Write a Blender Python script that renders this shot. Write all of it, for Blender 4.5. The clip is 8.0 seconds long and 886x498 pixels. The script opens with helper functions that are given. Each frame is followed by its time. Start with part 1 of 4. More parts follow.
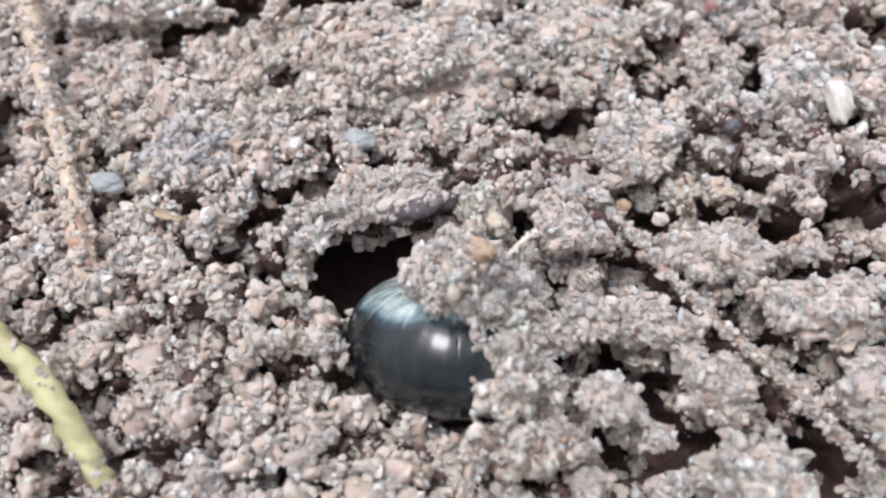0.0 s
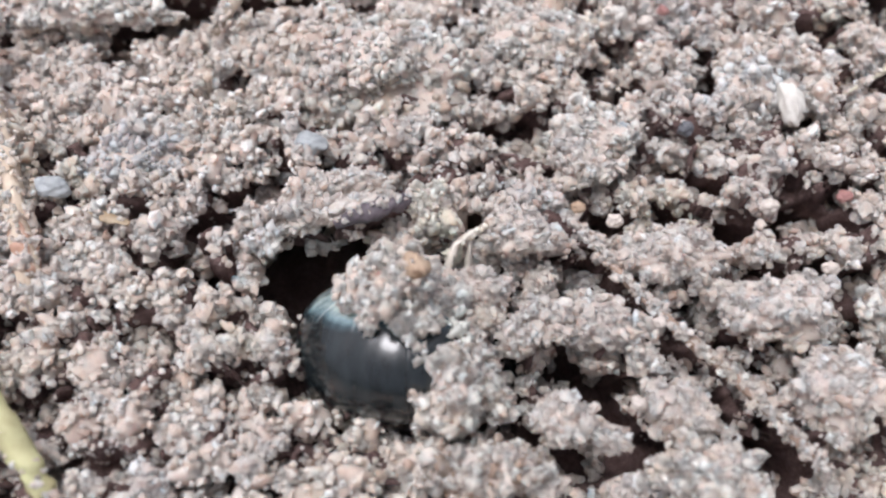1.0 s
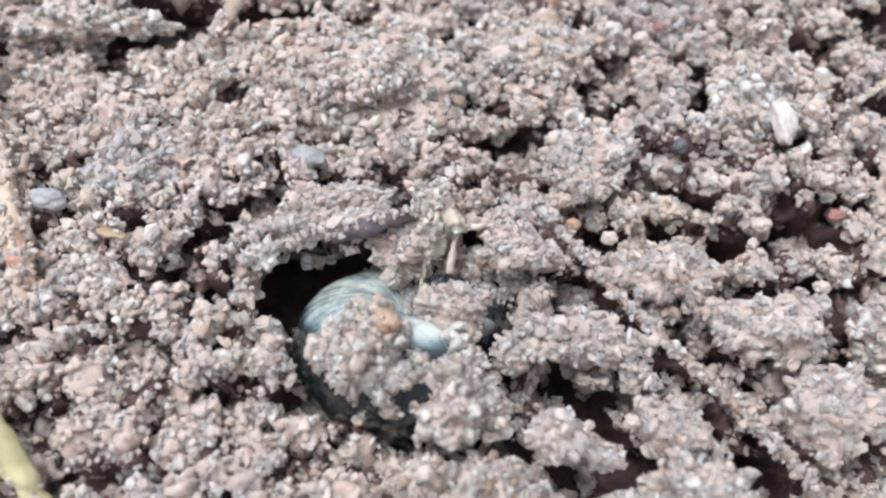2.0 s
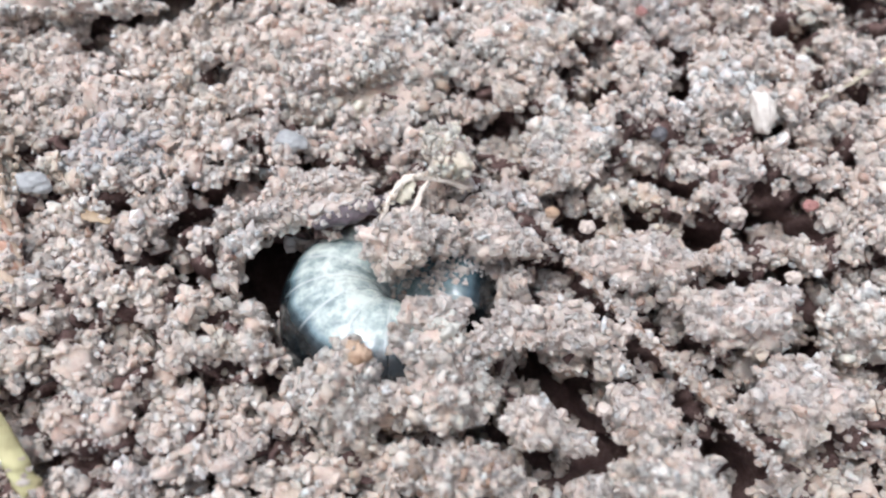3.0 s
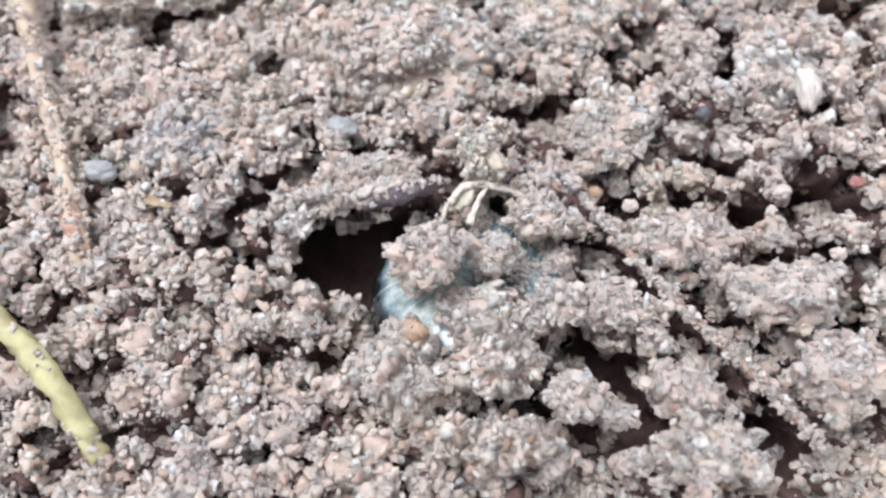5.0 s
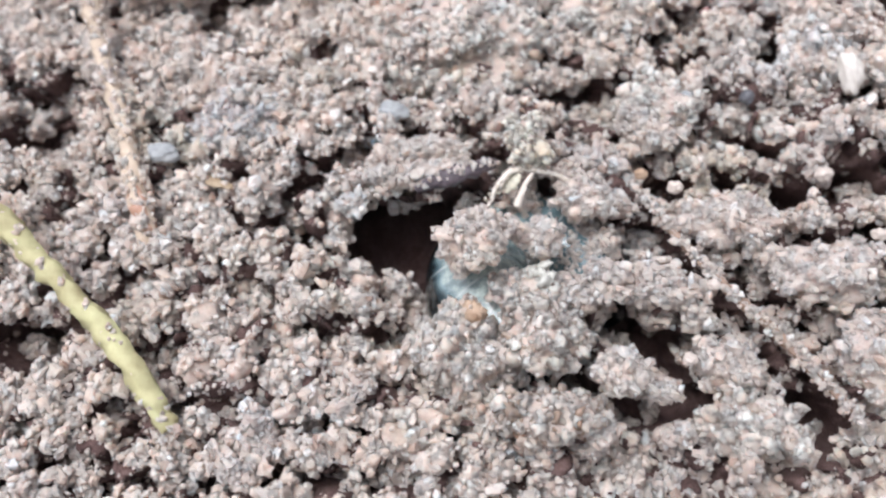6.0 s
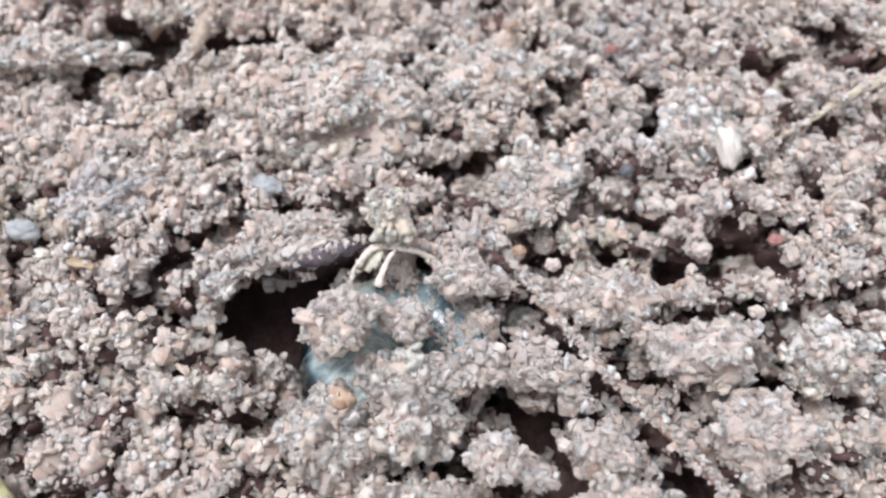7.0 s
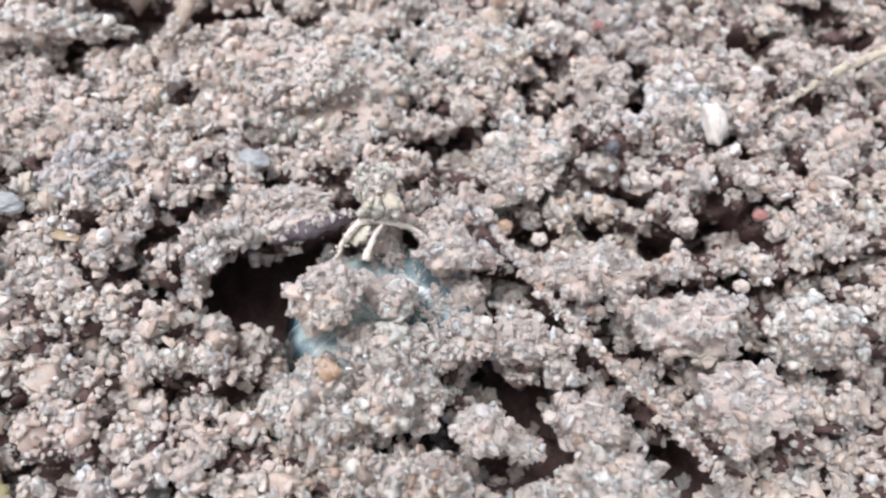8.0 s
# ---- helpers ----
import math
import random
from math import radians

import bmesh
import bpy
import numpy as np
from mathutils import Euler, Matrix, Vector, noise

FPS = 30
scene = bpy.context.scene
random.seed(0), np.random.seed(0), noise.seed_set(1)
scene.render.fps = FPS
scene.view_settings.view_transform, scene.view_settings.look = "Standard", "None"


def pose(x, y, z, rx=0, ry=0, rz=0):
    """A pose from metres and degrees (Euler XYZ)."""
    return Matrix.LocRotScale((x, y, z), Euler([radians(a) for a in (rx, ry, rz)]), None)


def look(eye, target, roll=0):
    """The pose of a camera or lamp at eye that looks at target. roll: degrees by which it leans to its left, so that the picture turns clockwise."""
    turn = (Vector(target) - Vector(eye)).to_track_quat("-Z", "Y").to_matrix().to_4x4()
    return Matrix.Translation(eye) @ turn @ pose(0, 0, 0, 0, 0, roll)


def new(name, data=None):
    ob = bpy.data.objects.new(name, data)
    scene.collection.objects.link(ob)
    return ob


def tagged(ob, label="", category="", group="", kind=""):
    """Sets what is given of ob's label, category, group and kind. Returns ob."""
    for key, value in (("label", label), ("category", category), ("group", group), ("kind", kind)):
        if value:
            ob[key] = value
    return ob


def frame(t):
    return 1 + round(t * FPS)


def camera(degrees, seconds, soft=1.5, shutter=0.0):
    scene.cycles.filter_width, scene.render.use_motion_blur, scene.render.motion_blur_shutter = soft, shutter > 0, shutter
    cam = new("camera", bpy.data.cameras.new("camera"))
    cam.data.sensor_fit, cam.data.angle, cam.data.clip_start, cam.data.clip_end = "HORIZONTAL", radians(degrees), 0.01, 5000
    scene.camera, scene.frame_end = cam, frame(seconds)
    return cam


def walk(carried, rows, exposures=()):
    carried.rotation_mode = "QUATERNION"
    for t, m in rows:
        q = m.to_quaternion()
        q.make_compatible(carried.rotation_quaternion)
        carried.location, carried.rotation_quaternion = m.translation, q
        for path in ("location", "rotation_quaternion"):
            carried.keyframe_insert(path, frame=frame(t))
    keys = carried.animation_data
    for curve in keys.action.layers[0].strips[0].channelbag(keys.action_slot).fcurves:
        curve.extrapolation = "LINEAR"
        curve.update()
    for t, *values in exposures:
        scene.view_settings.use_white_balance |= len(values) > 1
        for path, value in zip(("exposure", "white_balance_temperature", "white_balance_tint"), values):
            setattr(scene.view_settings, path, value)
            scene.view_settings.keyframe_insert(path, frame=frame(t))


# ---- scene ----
import collections

cam = camera(50, 8.0, soft=2.35)
cam.data.dof.use_dof, cam.data.dof.focus_distance, cam.data.dof.aperture_fstop = True, 0.051, 35.0
walk(cam, [
    (0.0, pose(0.00208, -0.01621, 0.04471, 28.900, 1.027, 0.507)),
    (0.1, pose(0.00207, -0.01644, 0.04452, 29.183, 1.195, 0.433)),
    (0.3, pose(0.00208, -0.01680, 0.04403, 29.381, 0.436, -0.056)),
    (0.5, pose(0.00203, -0.01726, 0.04365, 29.274, 0.630, 0.066)),
    (0.7, pose(0.00238, -0.01699, 0.04367, 29.792, 0.091, -0.306)),
    (0.8, pose(0.00250, -0.01692, 0.04378, 29.251, 0.117, -0.421)),
    (1.0, pose(0.00285, -0.01663, 0.04376, 30.015, -0.482, -0.734)),
    (1.2, pose(0.00258, -0.01632, 0.04417, 29.494, -0.619, -0.763)),
    (1.5, pose(0.00224, -0.01580, 0.04463, 28.940, -1.520, -0.983)),
    (1.7, pose(0.00232, -0.01616, 0.04458, 30.167, -1.202, -0.871)),
    (2.8, pose(0.00218, -0.01375, 0.04589, 26.591, -2.649, -0.445)),
    (3.0, pose(0.00292, -0.01404, 0.04657, 26.139, -2.134, -0.439)),
    (3.2, pose(0.00285, -0.01414, 0.04633, 25.117, -1.890, -0.498)),
    (3.5, pose(0.00283, -0.01405, 0.04567, 25.544, -1.239, -0.189)),
    (3.8, pose(0.00220, -0.01372, 0.04613, 25.757, -1.749, -0.370)),
    (4.0, pose(0.00179, -0.01342, 0.04632, 26.600, -1.618, -0.024)),
    (4.2, pose(0.00236, -0.01431, 0.04479, 26.300, -1.022, 0.150)),
    (5.3, pose(0.00423, -0.01617, 0.04817, 25.781, 2.136, 0.967)),
    (5.5, pose(0.00413, -0.01678, 0.04819, 25.346, 1.654, 0.758)),
    (5.8, pose(0.00336, -0.01638, 0.04884, 23.993, 2.500, 1.354)),
    (6.0, pose(0.00278, -0.01621, 0.04944, 24.512, 3.092, 1.653)),
    (6.1, pose(0.00337, -0.01593, 0.04888, 24.917, 1.931, 1.131)),
    (6.2, pose(0.00391, -0.01578, 0.04845, 23.698, 0.828, 0.528)),
    (6.3, pose(0.00446, -0.01560, 0.04798, 22.895, 0.829, 0.465)),
    (6.5, pose(0.00557, -0.01511, 0.04699, 25.435, 0.621, 0.187)),
    (6.7, pose(0.00612, -0.01446, 0.04767, 26.904, -0.178, -0.284)),
    (6.8, pose(0.00640, -0.01413, 0.04799, 26.548, -0.063, -0.191)),
    (6.9, pose(0.00668, -0.01379, 0.04831, 27.335, 0.175, -0.147)),
    (7.0, pose(0.00695, -0.01347, 0.04867, 26.944, 0.511, -0.082)),
    (7.2, pose(0.00734, -0.01363, 0.04821, 25.635, 1.551, 0.458)),
    (7.4, pose(0.00778, -0.01366, 0.04758, 25.564, 0.470, -0.095)),
    (7.5, pose(0.00801, -0.01364, 0.04721, 25.615, 0.328, -0.173)),
    (7.6, pose(0.00777, -0.01376, 0.04742, 26.207, 0.091, -0.268)),
    (7.8, pose(0.00726, -0.01405, 0.04797, 26.036, -0.247, -0.307)),
    (8.0, pose(0.00680, -0.01424, 0.04833, 26.288, -0.420, -0.368)),
], exposures=((0.0, 0.22, 6180, 15), (1.5, 0.23, 6180, 15), (2.8, 0.31, 6180, 15), (8.0, 0.31, 6180, 15)))

# soft overcast daylight from above
world = bpy.data.worlds.new("sky")
scene.world = world
world.use_nodes = True
wn = world.node_tree.nodes
sky = wn.new("ShaderNodeTexSky")
sky.sky_type, sky.sun_disc = "NISHITA", False
sky.sun_elevation, sky.sun_rotation = radians(74), radians(-68)
sky.air_density, sky.dust_density, sky.ozone_density = 0.6, 8.0, 1.0
wn["Background"].inputs["Strength"].default_value = 0.15
haze = wn.new("ShaderNodeHueSaturation")
haze.inputs["Saturation"].default_value = 0.3
world.node_tree.links.new(sky.outputs[0], haze.inputs["Color"])
world.node_tree.links.new(haze.outputs[0], wn["Background"].inputs["Color"])
sun = new("sun", bpy.data.lights.new("sun", "SUN"))
sun.data.energy, sun.data.angle, sun.data.color = 0.75, radians(28), (1.0, 0.975, 0.945)
sun.matrix_world = look((-0.25, 0.1, 0.95), (0, 0, 0))

MM = 0.001
RNG = np.random.default_rng(7)


# ---- materials ----
def material(name, rough=0.6, spec=0.5):
    m = bpy.data.materials.new(name)
    m.use_nodes = True
    b = m.node_tree.nodes["Principled BSDF"]
    b.inputs["Roughness"].default_value = rough
    b.inputs["Specular IOR Level"].default_value = spec
    return m, m.node_tree.nodes, m.node_tree.links, b


def ramp(nodes, stops):
    r = nodes.new("ShaderNodeValToRGB")
    e = r.color_ramp.elements
    while len(e) < len(stops):
        e.new(0.5)
    for k, (p, c) in zip(e, stops):
        k.position, k.color = p, (*c, 1)
    return r


def noise_tex(nodes, links, scale, detail=4.0, rough=0.6, vec=None):
    n = nodes.new("ShaderNodeTexNoise")
    n.inputs["Scale"].default_value, n.inputs["Detail"].default_value, n.inputs["Roughness"].default_value = scale, detail, rough
    if vec is None:
        vec = nodes.new("ShaderNodeTexCoord").outputs["Object"]
    links.new(vec, n.inputs["Vector"])
    return n


def mixed(nodes, links, kind, fac, a, b):
    m = nodes.new("ShaderNodeMix")
    m.data_type, m.blend_type = "RGBA", kind
    for key, v in ((0, fac), (6, a), (7, b)):
        if isinstance(v, (int, float)):
            m.inputs[key].default_value = v
        elif isinstance(v, tuple):
            m.inputs[key].default_value = (*v, 1)
        else:
            links.new(v, m.inputs[key])
    return m.outputs[2]


def bumped(nodes, links, b, height, strength, distance):
    k = nodes.new("ShaderNodeBump")
    k.inputs["Strength"].default_value, k.inputs["Distance"].default_value = strength, distance
    links.new(height, k.inputs["Height"])
    links.new(k.outputs[0], b.inputs["Normal"])


CLEAR = 0.08


def grain_material(name, stops, rough=0.5):
    m, n, l, b = material(name, rough, 0.22)
    geo = n.new("ShaderNodeNewGeometry")
    r = ramp(n, stops)
    l.new(geo.outputs["Random Per Island"], r.inputs[0])
    broad = noise_tex(n, l, 130, 3)
    tint = ramp(n, [(0.34, (0.84, 0.84, 0.86)), (0.46, (1, 0.97, 0.95)), (0.58, (1.0, 0.96, 0.925)), (0.68, (0.96, 0.945, 0.87))])
    l.new(broad.outputs[0], tint.inputs[0])
    fine = noise_tex(n, l, 5200, 3)
    speck = ramp(n, [(0.3, (0.86, 0.82, 0.81)), (0.55, (1, 1, 1))])
    l.new(fine.outputs[0], speck.inputs[0])
    c = mixed(n, l, "MULTIPLY", 1.0, r.outputs[0], tint.outputs[0])
    c = mixed(n, l, "MULTIPLY", 1.0, c, speck.outputs[0])
    l.new(c, b.inputs["Base Color"])
    bumped(n, l, b, noise_tex(n, l, 7000, 3).outputs[0], 0.35, 0.00006)
    b.inputs["Subsurface Weight"].default_value = 0.75
    b.inputs["Subsurface Radius"].default_value = (0.0010, 0.00075, 0.00066)
    b.inputs["Subsurface Scale"].default_value = 1.0
    # quartz lets light through
    clear = n.new("ShaderNodeBsdfTranslucent")
    l.new(mixed(n, l, "MULTIPLY", 1.0, c, (1.0, 0.95, 0.92)), clear.inputs["Color"])
    both = n.new("ShaderNodeMixShader")
    both.inputs[0].default_value = CLEAR
    l.new(b.outputs[0], both.inputs[1])
    l.new(clear.outputs[0], both.inputs[2])
    l.new(both.outputs[0], n["Material Output"].inputs["Surface"])
    return m


SAND = [(0.0, (0.42, 0.33, 0.285)), (0.05, (0.55, 0.465, 0.41)), (0.2, (0.615, 0.535, 0.478)), (0.5, (0.655, 0.58, 0.524)),
        (0.72, (0.705, 0.633, 0.578)), (0.86, (0.77, 0.71, 0.66)), (0.94, (0.66, 0.55, 0.49)), (0.955, (0.87, 0.85, 0.82))]
grain_mat = grain_material("sand_grains", SAND)
round_mat = grain_material("coarse_sand_grains", SAND)
core_mat = grain_material("caked_crumbs", [(0.0, (0.53, 0.445, 0.395)), (0.5, (0.62, 0.54, 0.485)), (1.0, (0.68, 0.605, 0.55))], 0.7)
pale_mat = grain_material("pale_crumbs", [(0.0, (0.434, 0.367, 0.314)), (0.3, (0.59, 0.53, 0.471)), (0.6, (0.694, 0.637, 0.573)), (0.9, (0.828, 0.785, 0.725))])
cream_mat = grain_material("cream_crumbs", [(0.0, (0.5, 0.43, 0.35)), (0.3, (0.66, 0.59, 0.49)), (0.8, (0.8, 0.74, 0.63))])
white_crumbs = grain_material("whitish_crumbs", [(0.0, (0.5, 0.45, 0.42)), (0.3, (0.66, 0.62, 0.58)), (0.8, (0.8, 0.78, 0.76))])
blue_crumbs = grain_material("blue_grey_crumbs", [(0.0, (0.31, 0.28, 0.27)), (0.3, (0.47, 0.45, 0.45)), (0.7, (0.58, 0.57, 0.57)), (0.95, (0.68, 0.67, 0.66))])
warm_mat = grain_material("warm_crumbs", [(0.0, (0.32, 0.22, 0.16)), (0.3, (0.47, 0.395, 0.345)), (0.6, (0.56, 0.495, 0.44)), (0.93, (0.7, 0.65, 0.59))])


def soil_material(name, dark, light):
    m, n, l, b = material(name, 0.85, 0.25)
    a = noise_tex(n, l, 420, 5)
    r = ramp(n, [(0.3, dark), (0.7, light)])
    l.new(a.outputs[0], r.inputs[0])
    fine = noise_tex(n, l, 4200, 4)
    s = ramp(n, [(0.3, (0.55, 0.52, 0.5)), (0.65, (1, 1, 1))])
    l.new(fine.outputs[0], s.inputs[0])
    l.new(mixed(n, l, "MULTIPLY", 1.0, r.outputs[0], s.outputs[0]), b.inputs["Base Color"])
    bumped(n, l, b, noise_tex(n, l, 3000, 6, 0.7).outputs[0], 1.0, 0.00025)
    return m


# fine brown soil, toned dark and reddish to carry the shade between grains
soil_mat = soil_material("shade_toned_soil", (0.105, 0.064, 0.061), (0.24, 0.163, 0.15))
plain_mat = soil_material("dry_sandy_soil", (0.38, 0.305, 0.26), (0.6, 0.52, 0.46))
cake_mat = grain_material("dry_caked_sand", [(0.0, (0.58, 0.50, 0.445)), (0.5, (0.63, 0.55, 0.495)), (1.0, (0.67, 0.59, 0.535))], 0.7)


def stone_material(name, dark, light, rough=0.4):
    m, n, l, b = material(name, rough, 0.5)
    a = noise_tex(n, l, 900, 5)
    r = ramp(n, [(0.3, dark), (0.7, light)])
    l.new(a.outputs[0], r.inputs[0])
    l.new(r.outputs[0], b.inputs["Base Color"])
    bumped(n, l, b, noise_tex(n, l, 2600, 5).outputs[0], 0.7, 0.0001)
    return m


white_stone = stone_material("white_quartz", (0.56, 0.53, 0.48), (0.72, 0.7, 0.65), 0.45)
blue_stone = stone_material("blue_grey_stone", (0.24, 0.26, 0.275), (0.46, 0.49, 0.49))
dark_stone = stone_material("dark_grey_stone", (0.06, 0.065, 0.075), (0.16, 0.165, 0.18))
red_stone = stone_material("reddish_grit", (0.28, 0.12, 0.11), (0.45, 0.26, 0.235), 0.6)
pale_blue = stone_material("pale_blue_grey_stone", (0.4, 0.45, 0.46), (0.6, 0.66, 0.66))
pale_stone = stone_material("pale_buff_stone", (0.5, 0.44, 0.39), (0.68, 0.62, 0.56), 0.35)
orange_stone = stone_material("rusty_orange_grit", (0.34, 0.22, 0.14), (0.54, 0.42, 0.31), 0.6)
patch_mat = stone_material("grey_green_film", (0.45, 0.46, 0.42), (0.60, 0.61, 0.56), 0.5)


def fibre_material(name, dark, light, rough=0.5, along=900):
    m, n, l, b = material(name, rough, 0.4)
    tc = n.new("ShaderNodeTexCoord")
    a = noise_tex(n, l, along, 5, 0.65, tc.outputs["Object"])
    r = ramp(n, [(0.3, dark), (0.68, light)])
    l.new(a.outputs[0], r.inputs[0])
    l.new(r.outputs[0], b.inputs["Base Color"])
    bumped(n, l, b, noise_tex(n, l, 2400, 4).outputs[0], 0.6, 0.00012)
    return m


tan_fibre = fibre_material("dry_tan_stem", (0.46, 0.36, 0.27), (0.66, 0.56, 0.44), 0.6)
stalk_fibre = fibre_material("pale_yellow_stalk", (0.42, 0.38, 0.28), (0.68, 0.63, 0.51), 0.6, 700)
straw_fibre = fibre_material("dull_straw", (0.27, 0.21, 0.16), (0.55, 0.47, 0.38), 0.6)
rust_fibre = fibre_material("rusty_bark", (0.34, 0.18, 0.12), (0.56, 0.37, 0.28))
green_fibre = fibre_material("pale_green_stem", (0.36, 0.31, 0.17), (0.57, 0.57, 0.32), 0.65, 420)
twig_fibre = fibre_material("brown_twig", (0.20, 0.125, 0.09), (0.44, 0.33, 0.26))
purple_fibre = fibre_material("dark_purplish_twig", (0.045, 0.036, 0.042), (0.19, 0.16, 0.18))
root_fibre = fibre_material("cream_root", (0.62, 0.56, 0.48), (0.86, 0.82, 0.74), 0.6)
sheath_fibre = fibre_material("pale_greenish_sheath", (0.46, 0.45, 0.36), (0.66, 0.65, 0.54), 0.55)
leaf_fibre = fibre_material("ochre_leaf_scrap", (0.24, 0.17, 0.1), (0.44, 0.35, 0.24))


def skin_material():
    """Glossy larva skin: pale blue-white sides and belly, dark gut showing through the back, a pale line at each
    crease, a blue-grey front, and a far side darkened as if shaded.
    """
    m, n, l, b = material("larva_skin", 0.16, 0.35)

    def calc(kind, *values):
        k = n.new("ShaderNodeMath")
        k.operation = kind
        for i, v in enumerate(values):
            if isinstance(v, (int, float)):
                k.inputs[i].default_value = v
            else:
                l.new(v, k.inputs[i])
        return k.outputs[0]

    tc = n.new("ShaderNodeTexCoord")
    sep = n.new("ShaderNodeSeparateXYZ")
    l.new(tc.outputs["Object"], sep.inputs[0])
    x, y, z = sep.outputs
    out = calc("SQRT", calc("ADD", calc("MULTIPLY", x, x), calc("MULTIPLY", y, y)))
    belly = calc("MULTIPLY_ADD", out, -0.9, calc("ADD", z, 0.9 * RING_R * MM))
    # noise roughens the gut's edge; its pale mottles also paint in sky reflections
    wob = noise_tex(n, l, 260, 3)
    side = calc("MULTIPLY_ADD", calc("SUBTRACT", wob.outputs[0], 0.5), 0.0022, calc("MULTIPLY_ADD", x, -0.16, belly))
    rng = n.new("ShaderNodeMapRange")
    rng.inputs["From Min"].default_value, rng.inputs["From Max"].default_value = GUT_LOW, GUT_HIGH
    l.new(side, rng.inputs["Value"])
    body = ramp(n, [(0.0, (0.014, 0.019, 0.021)), (0.35, (0.04, 0.065, 0.075)), (0.65, (0.2, 0.28, 0.3)), (1.0, (0.5, 0.575, 0.54))])
    l.new(rng.outputs[0], body.inputs[0])
    turn = calc("MULTIPLY", calc("ARCTAN2", y, x), 180 / math.pi / SEGMENT_TURN)
    gap = calc("ABSOLUTE", calc("SUBTRACT", calc("FRACT", calc("ADD", turn, 18 / SEGMENT_TURN + 40)), 0.5))
    line = ramp(n, [(0.455, (0, 0, 0)), (0.485, (1, 1, 1))])
    l.new(gap, line.inputs[0])
    pale = calc("MULTIPLY", line.outputs[0], calc("MULTIPLY", rng.outputs[0], 0.6))
    mapn = n.new("ShaderNodeMapping")
    mapn.inputs["Scale"].default_value = (1, 1, 0.45)
    l.new(tc.outputs["Object"], mapn.inputs[0])
    streak = noise_tex(n, l, 720, 6, 0.68, mapn.outputs[0])
    sr = ramp(n, [(0.38, (0.34, 0.42, 0.47)), (0.5, (0.84, 0.89, 0.92)), (0.6, (1.3, 1.3, 1.28))])
    l.new(streak.outputs[0], sr.inputs[0])
    c = mixed(n, l, "MULTIPLY", 0.85, body.outputs[0], sr.outputs[0])
    # blue-grey front; the same darkening paints the cavity's shade on the far side
    front = n.new("ShaderNodeMapRange")
    front.inputs["From Min"].default_value, front.inputs["From Max"].default_value = 0.0, 0.0028
    l.new(calc("MULTIPLY_ADD", y, 0.7, calc("MULTIPLY_ADD", wob.outputs[0], 0.002, x)), front.inputs["Value"])
    c = mixed(n, l, "MULTIPLY", front.outputs[0], c, (0.34, 0.41, 0.46))
    l.new(mixed(n, l, "MIX", pale, c, (0.6, 0.66, 0.66)), b.inputs["Base Color"])
    b.inputs["Subsurface Weight"].default_value = 0.4
    b.inputs["Subsurface Radius"].default_value = (0.0006, 0.0007, 0.0007)
    b.inputs["Subsurface Scale"].default_value = 1.0
    b.inputs["Coat Weight"].default_value, b.inputs["Coat Roughness"].default_value = 0.8, 0.04
    bumped(n, l, b, streak.outputs[0], 0.3, 0.0002)
    return m


RING_R, SEGMENT_TURN = 3.35, 310.0 / 12
GUT_LOW, GUT_HIGH = 0.0001, 0.0018
skin = skin_material()


# ---- mesh tools ----
def hashed(ix, iy, seed):
    v = np.sin(ix * 127.1 + iy * 311.7 + seed * 74.7) * 43758.5453
    return v - np.floor(v)


def lattice(x, y, seed):
    ix, iy = np.floor(x), np.floor(y)
    u, v = x - ix, y - iy
    u, v = u * u * (3 - 2 * u), v * v * (3 - 2 * v)
    a, b = hashed(ix, iy, seed), hashed(ix + 1, iy, seed)
    c, d = hashed(ix, iy + 1, seed), hashed(ix + 1, iy + 1, seed)
    return (a + (b - a) * u) * (1 - v) + (c + (d - c) * u) * v - 0.5


def fractal(x, y, size, seed, octaves=4):
    return sum(lattice(x / size * 2**k, y / size * 2**k, seed + k) / 1.9**k for k in range(octaves))


def domes(x, y, size, seed):
    """Rounded crumbs side by side: 1 at a crumb's middle, 0 in the gaps."""
    gx, gy = x / size, y / size
    ix, iy = np.floor(gx), np.floor(gy)
    best = np.full(np.shape(x), 9.0)
    for dx in (-1, 0, 1):
        for dy in (-1, 0, 1):
            cx, cy = ix + dx, iy + dy
            px, py = cx + hashed(cx, cy, seed), cy + hashed(cx, cy, seed + 9)
            r = 0.55 + 0.5 * hashed(cx, cy, seed + 17)
            best = np.minimum(best, np.hypot(gx - px, gy - py) / r)
    return np.sqrt(np.clip(1 - best**2, 0, 1))


def cracks(x, y, size, seed):
    """Distance from the nearest crumb's middle: greatest along the gaps."""
    gx, gy = x / size, y / size
    ix, iy = np.floor(gx), np.floor(gy)
    best = np.full(np.shape(x), 9.0)
    for dx in (-1, 0, 1):
        for dy in (-1, 0, 1):
            cx, cy = ix + dx, iy + dy
            best = np.minimum(best, np.hypot(gx - cx - hashed(cx, cy, seed), gy - cy - hashed(cx, cy, seed + 9)))
    return best


def ball(level):
    bm = bmesh.new()
    bmesh.ops.create_icosphere(bm, subdivisions=level, radius=1)
    v = np.array([p.co for p in bm.verts])
    f = np.array([[p.index for p in q.verts] for q in bm.faces])
    bm.free()
    return v, f


def block_ball():
    """A ball of 48 triangles, from a cube cut in four on each side."""
    bm = bmesh.new()
    bmesh.ops.create_cube(bm, size=2)
    bmesh.ops.subdivide_edges(bm, edges=bm.edges[:], cuts=1, use_grid_fill=True)
    bmesh.ops.triangulate(bm, faces=bm.faces[:])
    v = np.array([p.co.normalized() for p in bm.verts])
    bm.verts.index_update()
    f = np.array([[p.index for p in q.verts] for q in bm.faces])
    bm.free()
    return v, f


